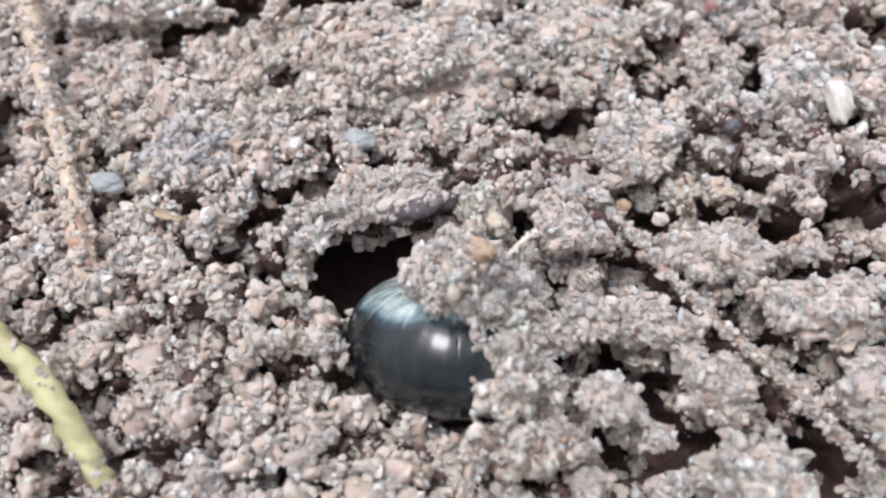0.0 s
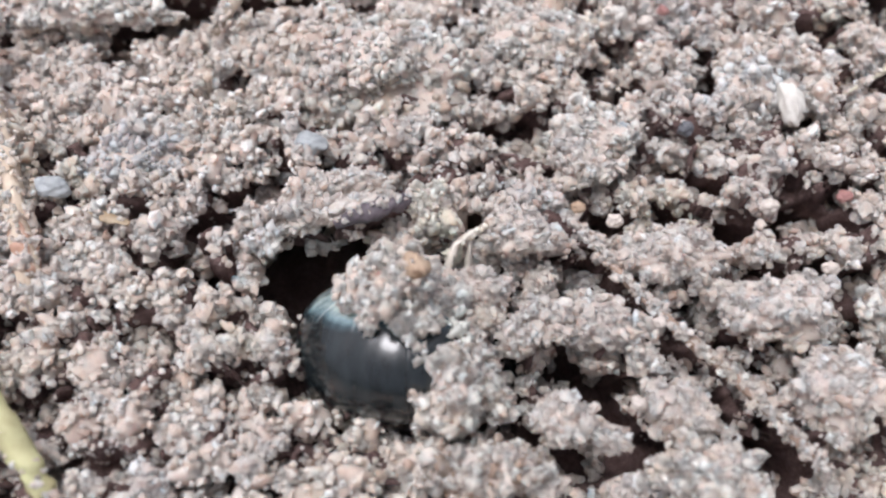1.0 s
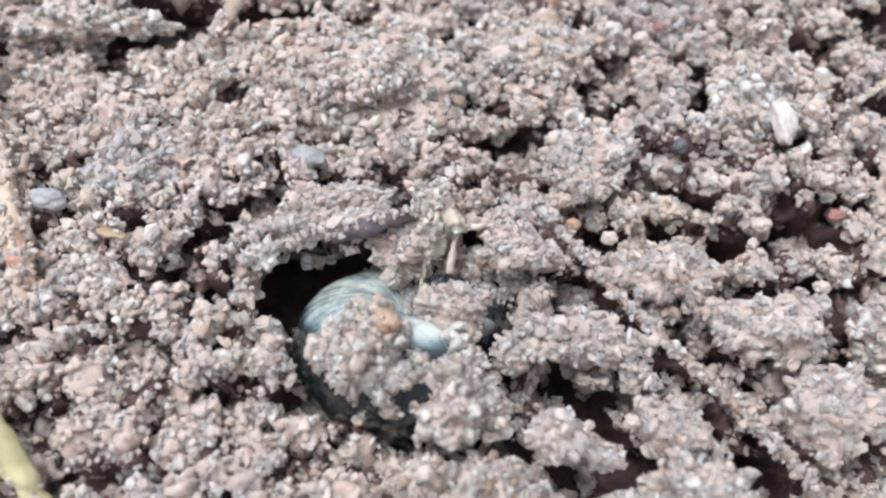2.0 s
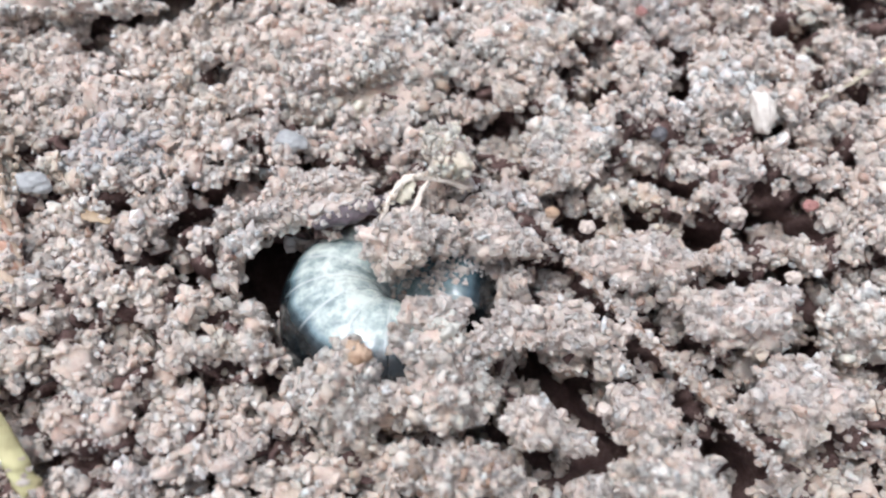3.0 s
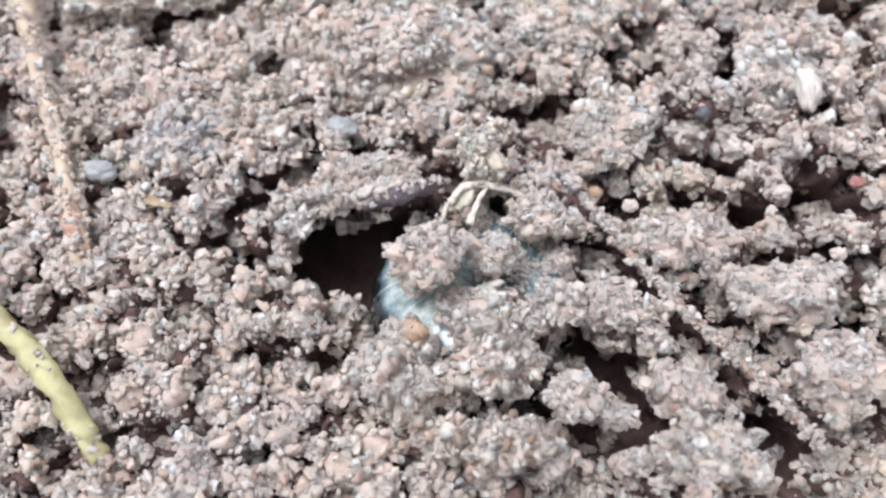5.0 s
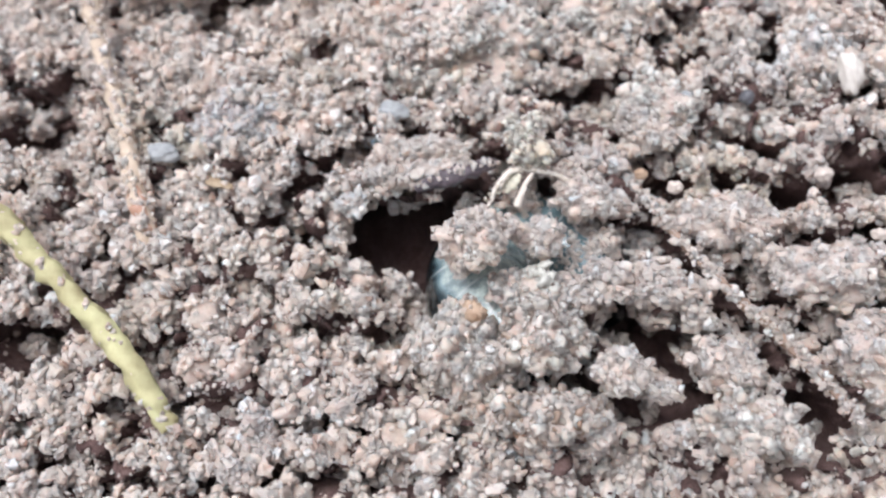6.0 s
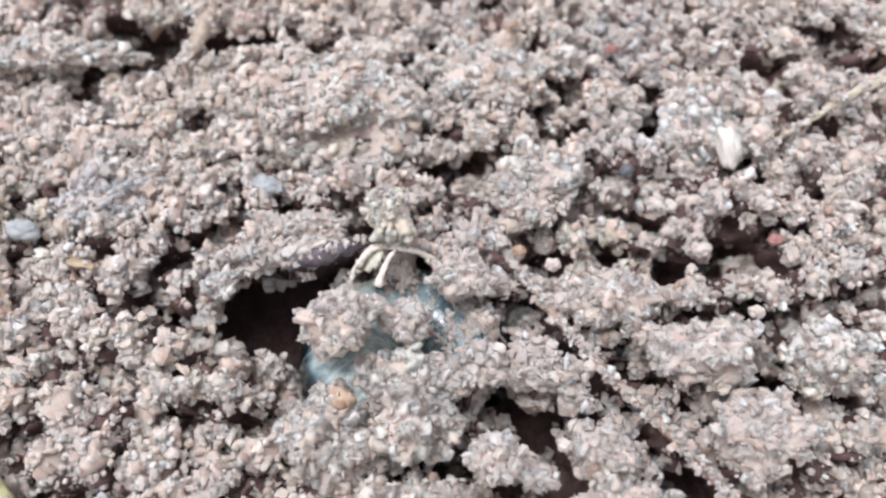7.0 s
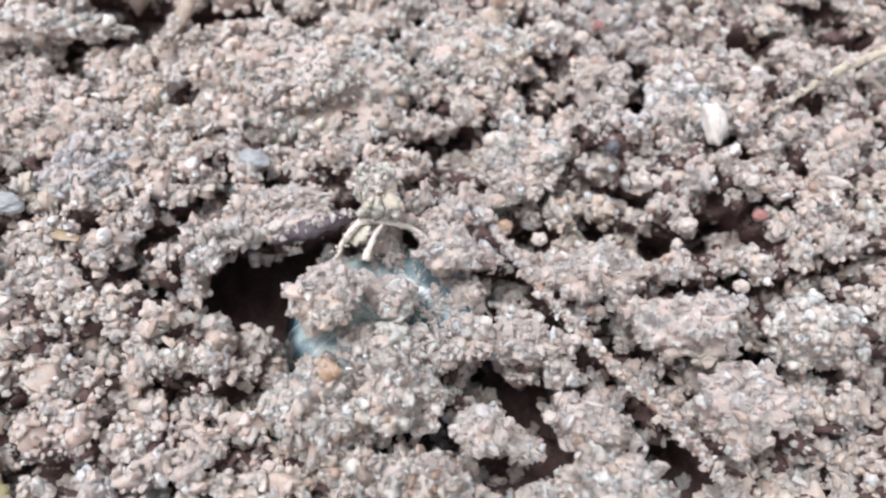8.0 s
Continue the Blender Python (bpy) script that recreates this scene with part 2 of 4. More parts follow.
BALLS = {k: ball(k) for k in (1, 2, 4)}
BALLS[3] = block_ball()
BALLS[0] = (np.vstack([np.eye(3), -np.eye(3)]), np.array([(0, 1, 2), (1, 3, 2), (3, 4, 2), (4, 0, 2), (1, 0, 5), (3, 1, 5), (4, 3, 5), (0, 4, 5)]))


def lumpy(v, amount, seed):
    """Pushes the points of a ball in and out along their own direction."""
    out = np.empty(len(v))
    for k, p in enumerate(v):
        q = Vector(p)
        out[k] = 1 + amount * noise.noise(q * 1.2 + Vector((seed, 0, 0))) + 0.7 * amount * noise.noise(q * 2.3 + Vector((0, seed, 0)))
    return v * out[:, None]


GRAIN_KINDS = {lv: [lumpy(BALLS[lv][0], am, 3.7 * k + lv) for k in range(14)] for lv, am in ((0, 0.45), (1, 0.5), (2, 0.9), (3, 0.8))}


def turns(n, rng):
    q = rng.normal(size=(n, 4))
    q /= np.linalg.norm(q, axis=1)[:, None]
    w, x, y, z = q.T
    return np.stack([1 - 2 * (y * y + z * z), 2 * (x * y - z * w), 2 * (x * z + y * w), 2 * (x * y + z * w), 1 - 2 * (x * x + z * z),
                     2 * (y * z - x * w), 2 * (x * z - y * w), 2 * (y * z + x * w), 1 - 2 * (x * x + y * y)], 1).reshape(n, 3, 3)


def grains(places, radii, level, rng):
    """Points and triangles of many rough grains."""
    kinds, f = np.array(GRAIN_KINDS[level]), BALLS[level][1]
    n = len(places)
    shape = kinds[rng.integers(0, len(kinds), n)] * rng.uniform(0.55, 1.3, (n, 1, 3))
    v = np.einsum("nij,nkj->nki", turns(n, rng), shape) * np.asarray(radii)[:, None, None] + np.asarray(places)[:, None, :]
    m = v.shape[1]
    return v.reshape(-1, 3), (f[None] + (np.arange(n) * m)[:, None, None]).reshape(-1, 3)


def mesh_of(name, pieces):
    """One mesh from (points in mm, triangles or quads, material) pieces."""
    me = bpy.data.meshes.new(name)
    vs, loops, starts, slots, soft, at, lp = [], [], [], [], [], 0, 0
    for k, (v, f, mat) in enumerate(pieces):
        f = np.asarray(f)
        vs.append(np.asarray(v, float) * MM)
        loops.append((f + at).ravel())
        starts.append(lp + np.arange(len(f)) * f.shape[1])
        slots.append(np.full(len(f), k))
        soft.append(np.full(len(f), not mat.name.endswith("grains")))
        at, lp = at + len(v), lp + f.size
        me.materials.append(mat)
    vs, loops, starts, slots = (np.concatenate(a) for a in (vs, loops, starts, slots))
    me.vertices.add(len(vs))
    me.vertices.foreach_set("co", vs.ravel())
    me.loops.add(len(loops))
    me.loops.foreach_set("vertex_index", loops.astype(np.int32))
    me.polygons.add(len(starts))
    me.polygons.foreach_set("loop_start", starts.astype(np.int32))
    me.polygons.foreach_set("material_index", slots.astype(np.int32))
    me.update(calc_edges=True)
    me.polygons.foreach_set("use_smooth", np.concatenate(soft))
    me.validate()
    return me


def thing(name, pieces, label, category, group="", kind="", at=(0, 0, 0)):
    ob = new(name, mesh_of(name, pieces))
    ob.location = Vector(at) * MM
    return tagged(ob, label, category, group, kind)


def part(name, pieces, parent, label=""):
    ob = new(name, mesh_of(name, pieces))
    ob.parent = parent
    return tagged(ob, label)


def empty(name, label, category, at=(0, 0, 0), group=""):
    ob = new(name)
    ob.location = Vector(at) * MM
    ob.empty_display_size = 0.002
    return tagged(ob, label, category, group)


def curve_through(points, steps):
    """A smooth line through points (Catmull-Rom)."""
    p = np.array(points, float)
    p = np.vstack([2 * p[0] - p[1], p, 2 * p[-1] - p[-2]])
    out = []
    for k in range(1, len(p) - 2):
        for u in np.linspace(0, 1, steps, endpoint=False):
            a, b, c, d = p[k - 1 : k + 3]
            out.append(0.5 * (2 * b + (c - a) * u + (2 * a - 5 * b + 4 * c - d) * u * u + (3 * b - a - 3 * c + d) * u**3))
    return np.array(out + [p[-2]])


def tube(points, radii, seed=1, steps=10, sides=10, rough=0.15, flat=1.0):
    """Points and quads of a closed, uneven tube; radii in mm at each given point."""
    line = curve_through(points, steps)
    r = np.interp(np.linspace(0, 1, len(line)), np.linspace(0, 1, len(radii)), radii)
    ahead = np.gradient(line, axis=0)
    ahead /= np.linalg.norm(ahead, axis=1)[:, None]
    side = np.cross(ahead, (0.13, 0.21, 0.97))
    side /= np.linalg.norm(side, axis=1)[:, None]
    up = np.cross(side, ahead)
    ang = np.linspace(0, 2 * np.pi, sides, endpoint=False)
    rows = []
    for k in range(len(line)):
        wob = np.array([1 + rough * 2 * noise.noise(Vector((k * 0.35, 2 * math.cos(a) + seed, 2 * math.sin(a)))) for a in ang])
        rows.append(line[k] + r[k] * wob[:, None] * (np.cos(ang)[:, None] * side[k] + flat * np.sin(ang)[:, None] * up[k]))
    v = np.vstack([*rows, line[:1], line[-1:]])
    n = len(line)
    f = [(k * sides + a, k * sides + (a + 1) % sides, (k + 1) * sides + (a + 1) % sides, (k + 1) * sides + a) for k in range(n - 1) for a in range(sides)]
    first, last = n * sides, n * sides + 1
    caps = [(first, (a + 1) % sides, a) for a in range(sides)] + [(last, (n - 1) * sides + a, (n - 1) * sides + (a + 1) % sides) for a in range(sides)]
    quads = np.array(f)
    tris = np.vstack([quads[:, [0, 1, 2]], quads[:, [0, 2, 3]], np.array(caps)])
    return v, tris


# ---- ground: crumbly soil with holes and heaps ----
def spacing(low, high, step, far):
    """Even steps over the near part, growing ones out to the edge."""
    mid = np.arange(low, high, step)
    out, d = [], step
    x = 0.0
    while x < far:
        d *= 1.22
        x += d
        out.append(x)
    out = np.array(out)
    return np.concatenate([(low - out)[::-1], mid, mid[-1] + out])


GX, GY = spacing(-35, 41, 0.21, 4000), spacing(-13, 33, 0.21, 4000)
X, Y = np.meshgrid(GX, GY)
WX, WY = X + 1.1 * fractal(X, Y, 2.2, 3, 3), Y + 1.1 * fractal(X, Y, 2.2, 31, 3)
HOLE, HEAP = np.zeros_like(X), np.zeros_like(X)


def oval(x, y, a, b, turn):
    c, s = math.cos(radians(turn)), math.sin(radians(turn))
    dx, dy = WX - x, WY - y
    return np.hypot((dx * c + dy * s) / a, (dy * c - dx * s) / b)


def soft_step(e, inner, outer):
    t = np.clip((outer - e) / (outer - inner), 0, 1)
    return t * t * (3 - 2 * t)


def pit(x, y, a, b, turn, deep, inner=0.8, outer=1.3):
    global HOLE
    HOLE = np.maximum(HOLE, 2.2 * deep * soft_step(oval(x, y, a + 0.28, b + 0.24, turn), inner, outer))


def mound(x, y, a, b, turn, high):
    global HEAP
    HEAP = np.maximum(HEAP, high * soft_step(oval(x, y, a, b, turn), 0.1, 1.3))


def inside(corners):
    """Distance in mm inside a closed outline (negative outside)."""
    p = np.array(corners)
    near, odd = np.full(X.shape, 1e9), np.zeros(X.shape, bool)
    for (ax, ay), (bx, by) in zip(p, np.roll(p, -1, 0)):
        ex, ey = bx - ax, by - ay
        u = np.clip(((X - ax) * ex + (Y - ay) * ey) / (ex * ex + ey * ey), 0, 1)
        near = np.minimum(near, np.hypot(X - ax - u * ex, Y - ay - u * ey))
        if ey:
            odd ^= ((ay > Y) != (by > Y)) & (X < ax + (Y - ay) / ey * ex)
    return np.where(odd, near, -near)


def along(points):
    """Distance in mm from a line of points."""
    near = np.full(X.shape, 1e9)
    for (ax, ay, _), (bx, by, _) in zip(points, points[1:]):
        ex, ey = bx - ax, by - ay
        u = np.clip(((X - ax) * ex + (Y - ay) * ey) / (ex * ex + ey * ey), 0, 1)
        near = np.minimum(near, np.hypot(X - ax - u * ex, Y - ay - u * ey))
    return near


TWIG = ((10.64, 10.59, -0.20), (11.76, 8.48, 0.30), (13.22, 6.33, 0.30), (15.32, 3.43, 0.60), (17.92, 0.67, 0.60), (19.28, -0.99, 0.30), (21.60, -3.42, -0.10))
PURPLE_TWIG = ((-2.17, 9.87, 0.60), (-0.49, 10.24, 1.15), (1.01, 10.74, 1.25), (2.37, 11.54, 0.60))
BARE = np.minimum(along(TWIG), along(PURPLE_TWIG))

# the burrow that holds the larva
BURROW_RIM = ((-6.9, 9.5), (-8.2, 6.9), (-6.0, 4.0), (-2.9, 1.7), (-0.6, 0.2), (0.7, -1.1), (1.5, -2.2), (3.6, -1.8), (5.6, 0.4),
              (7.6, 3.0), (8.3, 5.6), (7.8, 8.2), (4.5, 9.3), (0.6, 9.7), (-2.4, 9.8))
# its near side is a slope of loose soil that steepens towards the bottom
SLOPE = (X + 0.98 * Y + 0.6) / 1.4
HOLE = np.maximum(HOLE, np.minimum(9.0 * soft_step(-inside(BURROW_RIM), -0.9, 0.1), 2.6 + 2.5 * np.maximum(SLOPE, 0) + 6 * soft_step(-SLOPE, -2.9, -1.8) + 6 * soft_step(-Y, -6.6, -4.6)))
BURROW = HOLE.copy()
# holes and gaps between the crumbs
pit(5.00, 10.70, 1.10, 0.85, 0, 2.00)
pit(-10.03, 10.76, 1.04, 0.47, 9, 1.50)
pit(-6.86, 12.86, 1.85, 0.48, 10, 1.50)
pit(-8.11, 11.33, 1.38, 0.54, 0, 1.60)
pit(-6.15, 11.76, 0.62, 0.37, 0, 1.40)
pit(-9.83, 7.65, 1.59, 0.44, -27, 2.50)
pit(-8.36, 6.25, 0.81, 0.54, -41, 2.00)
pit(-3.32, 17.31, 1.14, 0.57, 0, 2.00)
pit(-2.12, 11.54, 2.32, 0.33, 16, 2.00)
pit(0.08, 9.54, 1.23, 0.42, 23, 2.50)
pit(-16.01, 24.38, 3.02, 0.72, -12, 2.30)
pit(-14.75, 22.74, 1.01, 0.88, 0, 2.00)
pit(-9.38, 26.74, 4.55, 1.13, 0, 3.50)
pit(5.32, 22.63, 0.55, 1.11, 1, 3.00)
pit(3.75, 20.66, 0.68, 0.60, 0, 2.00)
pit(6.81, 17.06, 1.48, 0.73, 0, 2.00)
pit(7.92, 18.37, 0.60, 0.58, 0, 2.00)
pit(2.71, 17.45, 1.32, 0.41, 0, 1.60)
pit(13.75, 22.33, 1.25, 0.71, 0, 2.00)
pit(11.64, 19.84, 0.55, 0.51, 1, 1.60)
pit(13.95, 19.22, 0.74, 0.59, 0, 2.00)
pit(15.04, 16.96, 0.40, 0.73, 1, 2.50)
pit(14.10, 14.39, 0.65, 1.09, 0, 1.50)
pit(19.97, 19.88, 1.50, 0.86, 0, 3.00)
pit(16.95, 20.25, 0.54, 0.43, 0, 2.00)
pit(18.73, 12.86, 0.58, 1.07, 0, 2.50)
pit(16.50, 10.58, 0.50, 1.27, 0, 2.50)
pit(19.81, 9.75, 1.41, 0.87, -0, 3.00)
pit(23.22, 11.15, 1.59, 0.97, 0, 3.50)
pit(25.33, 10.64, 0.95, 0.66, 0, 2.50)
pit(24.63, 7.40, 1.41, 0.84, -0, 3.20)
pit(27.39, 7.11, 0.62, 0.70, -0, 2.00)
pit(25.20, 3.26, 1.83, 1.17, -0, 3.80)
pit(25.11, 4.79, 0.60, 0.83, -0, 2.50)
pit(30.86, 23.78, 1.79, 0.66, 0, 2.00)
pit(26.43, 23.89, 1.07, 0.56, 0, 2.00)
pit(12.44, 10.58, 1.25, 0.79, 0, 2.00)
pit(5.71, 9.18, 1.28, 0.63, -0, 3.00)
pit(14.00, 4.05, 2.07, 0.65, -48, 3.40)
pit(16.02, 1.70, 1.24, 0.29, -48, 2.50)
pit(19.21, 1.83, 1.63, 0.71, -49, 3.20)
pit(20.55, -0.71, 1.38, 0.50, -64, 2.80)
pit(9.87, 1.81, 1.43, 1.15, -0, 3.80)
pit(6.92, -0.07, 0.56, 2.04, -1, 3.80)
pit(12.05, -0.64, 0.95, 2.21, -1, 3.80)
pit(12.77, -2.85, 1.53, 0.84, -1, 3.40)
pit(10.27, -3.37, 1.62, 0.87, -1, 3.20)
pit(19.58, -3.46, 1.70, 1.11, -1, 3.80)
pit(24.57, -2.45, 0.73, 1.04, -0, 3.20)
pit(8.04, 4.56, 1.00, 0.58, -0, 2.40)
pit(9.84, 5.19, 0.59, 0.39, 0, 2.00)
pit(-15.85, 15.90, 0.38, 0.48, 0, 2.00)
pit(-12.80, 11.05, 0.76, 0.43, 0, 1.50)
pit(-13.87, 19.95, 1.06, 0.59, 0, 1.50)
pit(-8.97, 1.28, 1.17, 0.53, -0, 1.50)
pit(-11.18, 3.34, 1.19, 0.44, -0, 1.30)
pit(-15.52, -3.44, 0.39, 0.33, 0, 1.50)
pit(-6.96, 0.53, 0.42, 0.35, -1, 1.50)
pit(-6.98, -3.53, 0.80, 0.49, -0, 1.30)
pit(-10.02, -1.36, 0.60, 0.28, -0, 1.20)
pit(8.05, -2.16, 1.64, 0.67, -1, 3.20)
pit(3.79, -3.95, 0.94, 0.48, -1, 2.00)
pit(-26.28, 13.94, 2.79, 1.46, 11, 2.20)
pit(-26.81, 16.44, 2.22, 0.87, -0, 1.60)
pit(-24.52, 0.28, 1.64, 1.20, -35, 2.50)
pit(-21.43, 2.00, 2.21, 0.37, -43, 2.50)
pit(-15.41, -7.09, 0.91, 0.59, 1, 1.60)
pit(-9.15, -6.68, 0.90, 0.64, 1, 1.40)
pit(32.83, 24.06, 2.27, 0.62, 12, 2.50)
pit(24.35, 4.14, 1.17, 0.76, -34, 2.20)
pit(29.61, -0.29, 0.59, 0.92, 0, 2.50)
pit(-12.36, 26.35, 2.17, 1.21, 0, 3.00)
pit(25.49, 15.97, 0.46, 0.41, 0, 1.50)
pit(16.18, 3.88, 1.18, 0.51, -0, 1.80)
pit(11.16, 14.00, 0.45, 0.38, 0, 1.20)
pit(0.95, 13.99, 0.64, 0.31, 0, 1.20)
pit(-5.69, 13.99, 0.69, 0.38, 0, 1.40)
pit(-7.80, 20.40, 0.60, 0.42, 0, 1.00)
pit(-3.63, 23.92, 0.69, 0.54, 0, 1.00)
pit(5.33, 10.98, 1.12, 0.64, 1, 2.00)
pit(15.44, -2.37, 0.94, 0.62, -1, 2.60)
pit(17.69, -1.26, 0.73, 0.63, -1, 2.40)
pit(13.90, 0.82, 0.74, 0.60, -0, 2.40)
pit(22.57, 1.97, 0.99, 0.62, -0, 2.40)
pit(17.60, 5.48, 0.78, 0.46, -0, 2.00)
pit(8.34, -3.95, 1.08, 0.43, -1, 2.60)
pit(-14.25, 26.91, 3.82, 1.78, 0, 3.00)
pit(-15.56, 23.73, 2.08, 0.73, 13, 2.20)
# heaps
mound(-2.99, 10.14, 3.04, 0.71, 6, 0.70)
mound(11.47, 3.59, 2.04, 1.27, -0, 1.00)
mound(5.42, -3.24, 3.77, 0.98, -1, 1.00)
mound(-0.49, 21.72, 4.41, 3.70, 0, 1.60)
mound(15.52, 7.84, 2.44, 1.38, -0, 0.90)
mound(20.48, 4.82, 2.69, 1.65, -0, 0.90)
mound(23.97, 18.42, 2.03, 2.55, 0, 1.00)
mound(-13.25, -2.93, 2.91, 1.64, -0, 1.20)
mound(9.16, 23.55, 3.48, 2.71, 0, 0.80)
mound(-6.06, 3.07, 3.68, 2.57, -40, 0.70)
mound(15.10, 2.32, 1.74, 1.24, -0, 0.70)
mound(-18.60, 25.64, 3.78, 1.12, 0, 1.20)
mound(22.46, -1.30, 2.25, 1.47, -1, 0.90)
mound(-13.05, 15.13, 2.83, 2.72, 0, 0.60)

LOOSE = soft_step(-X, -12, 0)
FINE = domes(WX, WY, 1.3, 23)
Z = 1.3 * fractal(X, Y, 9.0, 5, 3) + HEAP + (0.6 + 0.4 * LOOSE) * domes(WX, WY, 2.9, 11) + 0.4 * FINE - 1.45
# open gaps where crumbs do not meet: more of them in the loose soil
for size, seed, deep in ((3.4, 71, 3.4), (1.8, 77, 2.6), (1.25, 83, 1.6)):
    edge = cracks(WX, WY, size, seed)
    wide = np.where(size > 2, 88, np.where(size > 1.5, 78, 74)) - 9 * LOOSE - 12 * LOOSE * soft_step(Y, 3, 9) - 7 * soft_step(Y, 0, 5) - 7 * soft_step(-X, -9, 1) * soft_step(Y, -2, 5) + 7 * soft_step(-Y, -21, -11) - 9 * fractal(X, Y, 7.0, seed, 2)
    level = np.interp(wide, np.arange(101), np.percentile(edge, np.arange(101)))
    HOLE = np.maximum(HOLE, deep * soft_step(-edge, -level - 0.1, -level + 0.02))
# far from the burrow the soil lies level
LEVEL = soft_step(np.hypot(X, Y), 60, 200)
HOLE = HOLE * LEVEL
Z = (Z + 0.9) * LEVEL - 0.9 - HOLE
# holes run in under their far rims
UNDER = np.where(BURROW > 0.5, 0.15 + 0.75 * soft_step(-Y, -9.0, -5.0), 0.4)
Y2 = Y + UNDER * np.clip(-Z - 0.9, 0, 9)
VERTS = np.stack([X, Y2, Z], -1).reshape(-1, 3)
NX, NY = len(GX), len(GY)
I, J = np.meshgrid(np.arange(NX - 1), np.arange(NY - 1))
A = (J * NX + I).ravel()
QUADS = np.stack([A, A + 1, A + 1 + NX, A + NX], 1)
CENTRE = VERTS[QUADS].mean(1)
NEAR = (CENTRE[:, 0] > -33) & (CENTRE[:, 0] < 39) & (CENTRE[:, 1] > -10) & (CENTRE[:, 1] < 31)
thing("ground", [(VERTS, QUADS[NEAR], soil_mat), (VERTS, QUADS[~NEAR], plain_mat)], "crumbly brown sandy soil with holes, its colour darkened for shade in the gaps", "soil", kind="structure")


def crumbs(centres, sizes, rng):
    """Lumps of caked sand, each set all over with small grains that are half sunk in it."""
    kinds, f = np.array(GRAIN_KINDS[2]), BALLS[2][1]
    n = len(centres)
    which = rng.integers(0, len(kinds), n)
    squash = rng.uniform(0.7, 1.25, (n, 1, 3)) * np.array((1, 1, 0.85))
    rot = turns(n, rng)
    shape = np.einsum("nij,nkj->nki", rot, kinds[which] * squash) * sizes[:, None, None]
    v = shape * 0.82 + centres[:, None, :]
    core = (v.reshape(-1, 3), (f[None] + (np.arange(n) * v.shape[1])[:, None, None]).reshape(-1, 3))
    owner = np.repeat(np.arange(n), np.clip((74 * sizes**2).astype(int), 6, 75))
    tri = f[rng.integers(0, len(f), len(owner))]
    w = rng.dirichlet((1, 1, 1), len(owner))
    spot = np.einsum("nk,nkd->nd", w, shape[owner[:, None], tri])
    up = spot[:, 2] > -0.35 * sizes[owner]
    owner, spot = owner[up], spot[up]
    r = np.clip(0.215 * np.exp(rng.normal(0, 0.33, len(owner))), 0.1, 0.42)
    out = spot / (np.linalg.norm(spot, axis=1)[:, None] + 1e-9)
    return core, centres[owner] + spot + out * (r * rng.uniform(-0.7, 0.5, len(owner)))[:, None], r


def scatter_on_ground():
    """Crumbs of caked sand lying on the soil, with open gaps between them, and loose grains."""
    flat_hole = HOLE.ravel()
    mid = VERTS[QUADS].mean(1)
    e1, e2 = VERTS[QUADS[:, 2]] - VERTS[QUADS[:, 0]], VERTS[QUADS[:, 3]] - VERTS[QUADS[:, 1]]
    cr = np.cross(e1, e2)
    area = np.linalg.norm(cr, axis=1) / 2
    nrm = cr / (2 * area[:, None] + 1e-12)
    near = (mid[:, 0] > -33) & (mid[:, 0] < 39) & (mid[:, 1] > -10) & (mid[:, 1] < 31)
    hole = flat_hole[QUADS].max(1)
    wide = BURROW.ravel()[QUADS].max(1)
    bare = BARE.ravel()[QUADS].min(1)
    level = np.minimum(area, 0.12) * near
    out = []
    # crumbs: large ones first, none closer to another than their sizes allow
    weight = level * np.interp(bare, (0.45, 0.65), (0.0, 1.0))
    # crumbs thin out with depth, so the darkened soil shows in the holes
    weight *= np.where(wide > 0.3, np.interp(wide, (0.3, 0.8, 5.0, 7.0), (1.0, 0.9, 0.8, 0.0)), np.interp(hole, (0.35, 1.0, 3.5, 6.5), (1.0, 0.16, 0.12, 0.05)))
    tries = RNG.choice(len(mid), 26000, p=weight / weight.sum())
    size = np.clip(0.52 * np.exp(RNG.normal(0, 0.4, len(tries))), 0.24, 1.05)
    size = -np.sort(-size)
    taken, cells = [], collections.defaultdict(list)
    for k, q in enumerate(tries):
        x, y = mid[q, 0], mid[q, 1]
        i, j = int(x // 2), int(y // 2)
        if all((x - ox) ** 2 + (y - oy) ** 2 > (0.66 * (size[k] + o)) ** 2 for di in (-1, 0, 1) for dj in (-1, 0, 1) for ox, oy, o in cells[i + di, j + dj]):
            cells[i, j].append((x, y, size[k]))
            taken.append(k)
    at, size = mid[tries[taken]], size[taken]
    at = at + nrm[tries[taken]] * (size * RNG.uniform(-0.1, 0.75, len(size)))[:, None]
    core, place, r = crumbs(at, size, RNG)
    big = r > 0.29
    out.append((*core, core_mat))
    out.append((*grains(place[big], r[big], 3, RNG), round_mat))
    out.append((*grains(place[~big], r[~big], 1, RNG), grain_mat))
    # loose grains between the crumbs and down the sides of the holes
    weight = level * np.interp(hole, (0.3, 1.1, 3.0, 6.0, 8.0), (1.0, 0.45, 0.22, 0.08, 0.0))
    for count, lv, small, mean, large in ((4500, 3, 0.13, 0.2, 0.36), (12000, 1, 0.08, 0.14, 0.22)):
        pick = RNG.choice(len(mid), count, p=weight / weight.sum())
        rr = np.clip(mean * np.exp(RNG.normal(0, 0.35, count)), small, large)
        place = mid[pick] + RNG.uniform(-0.12, 0.12, (count, 3)) + nrm[pick] * (rr * RNG.uniform(-0.5, 0.3, count))[:, None]
        out.append((*grains(place, rr, lv, RNG), grain_mat if lv == 1 else round_mat))
    return out


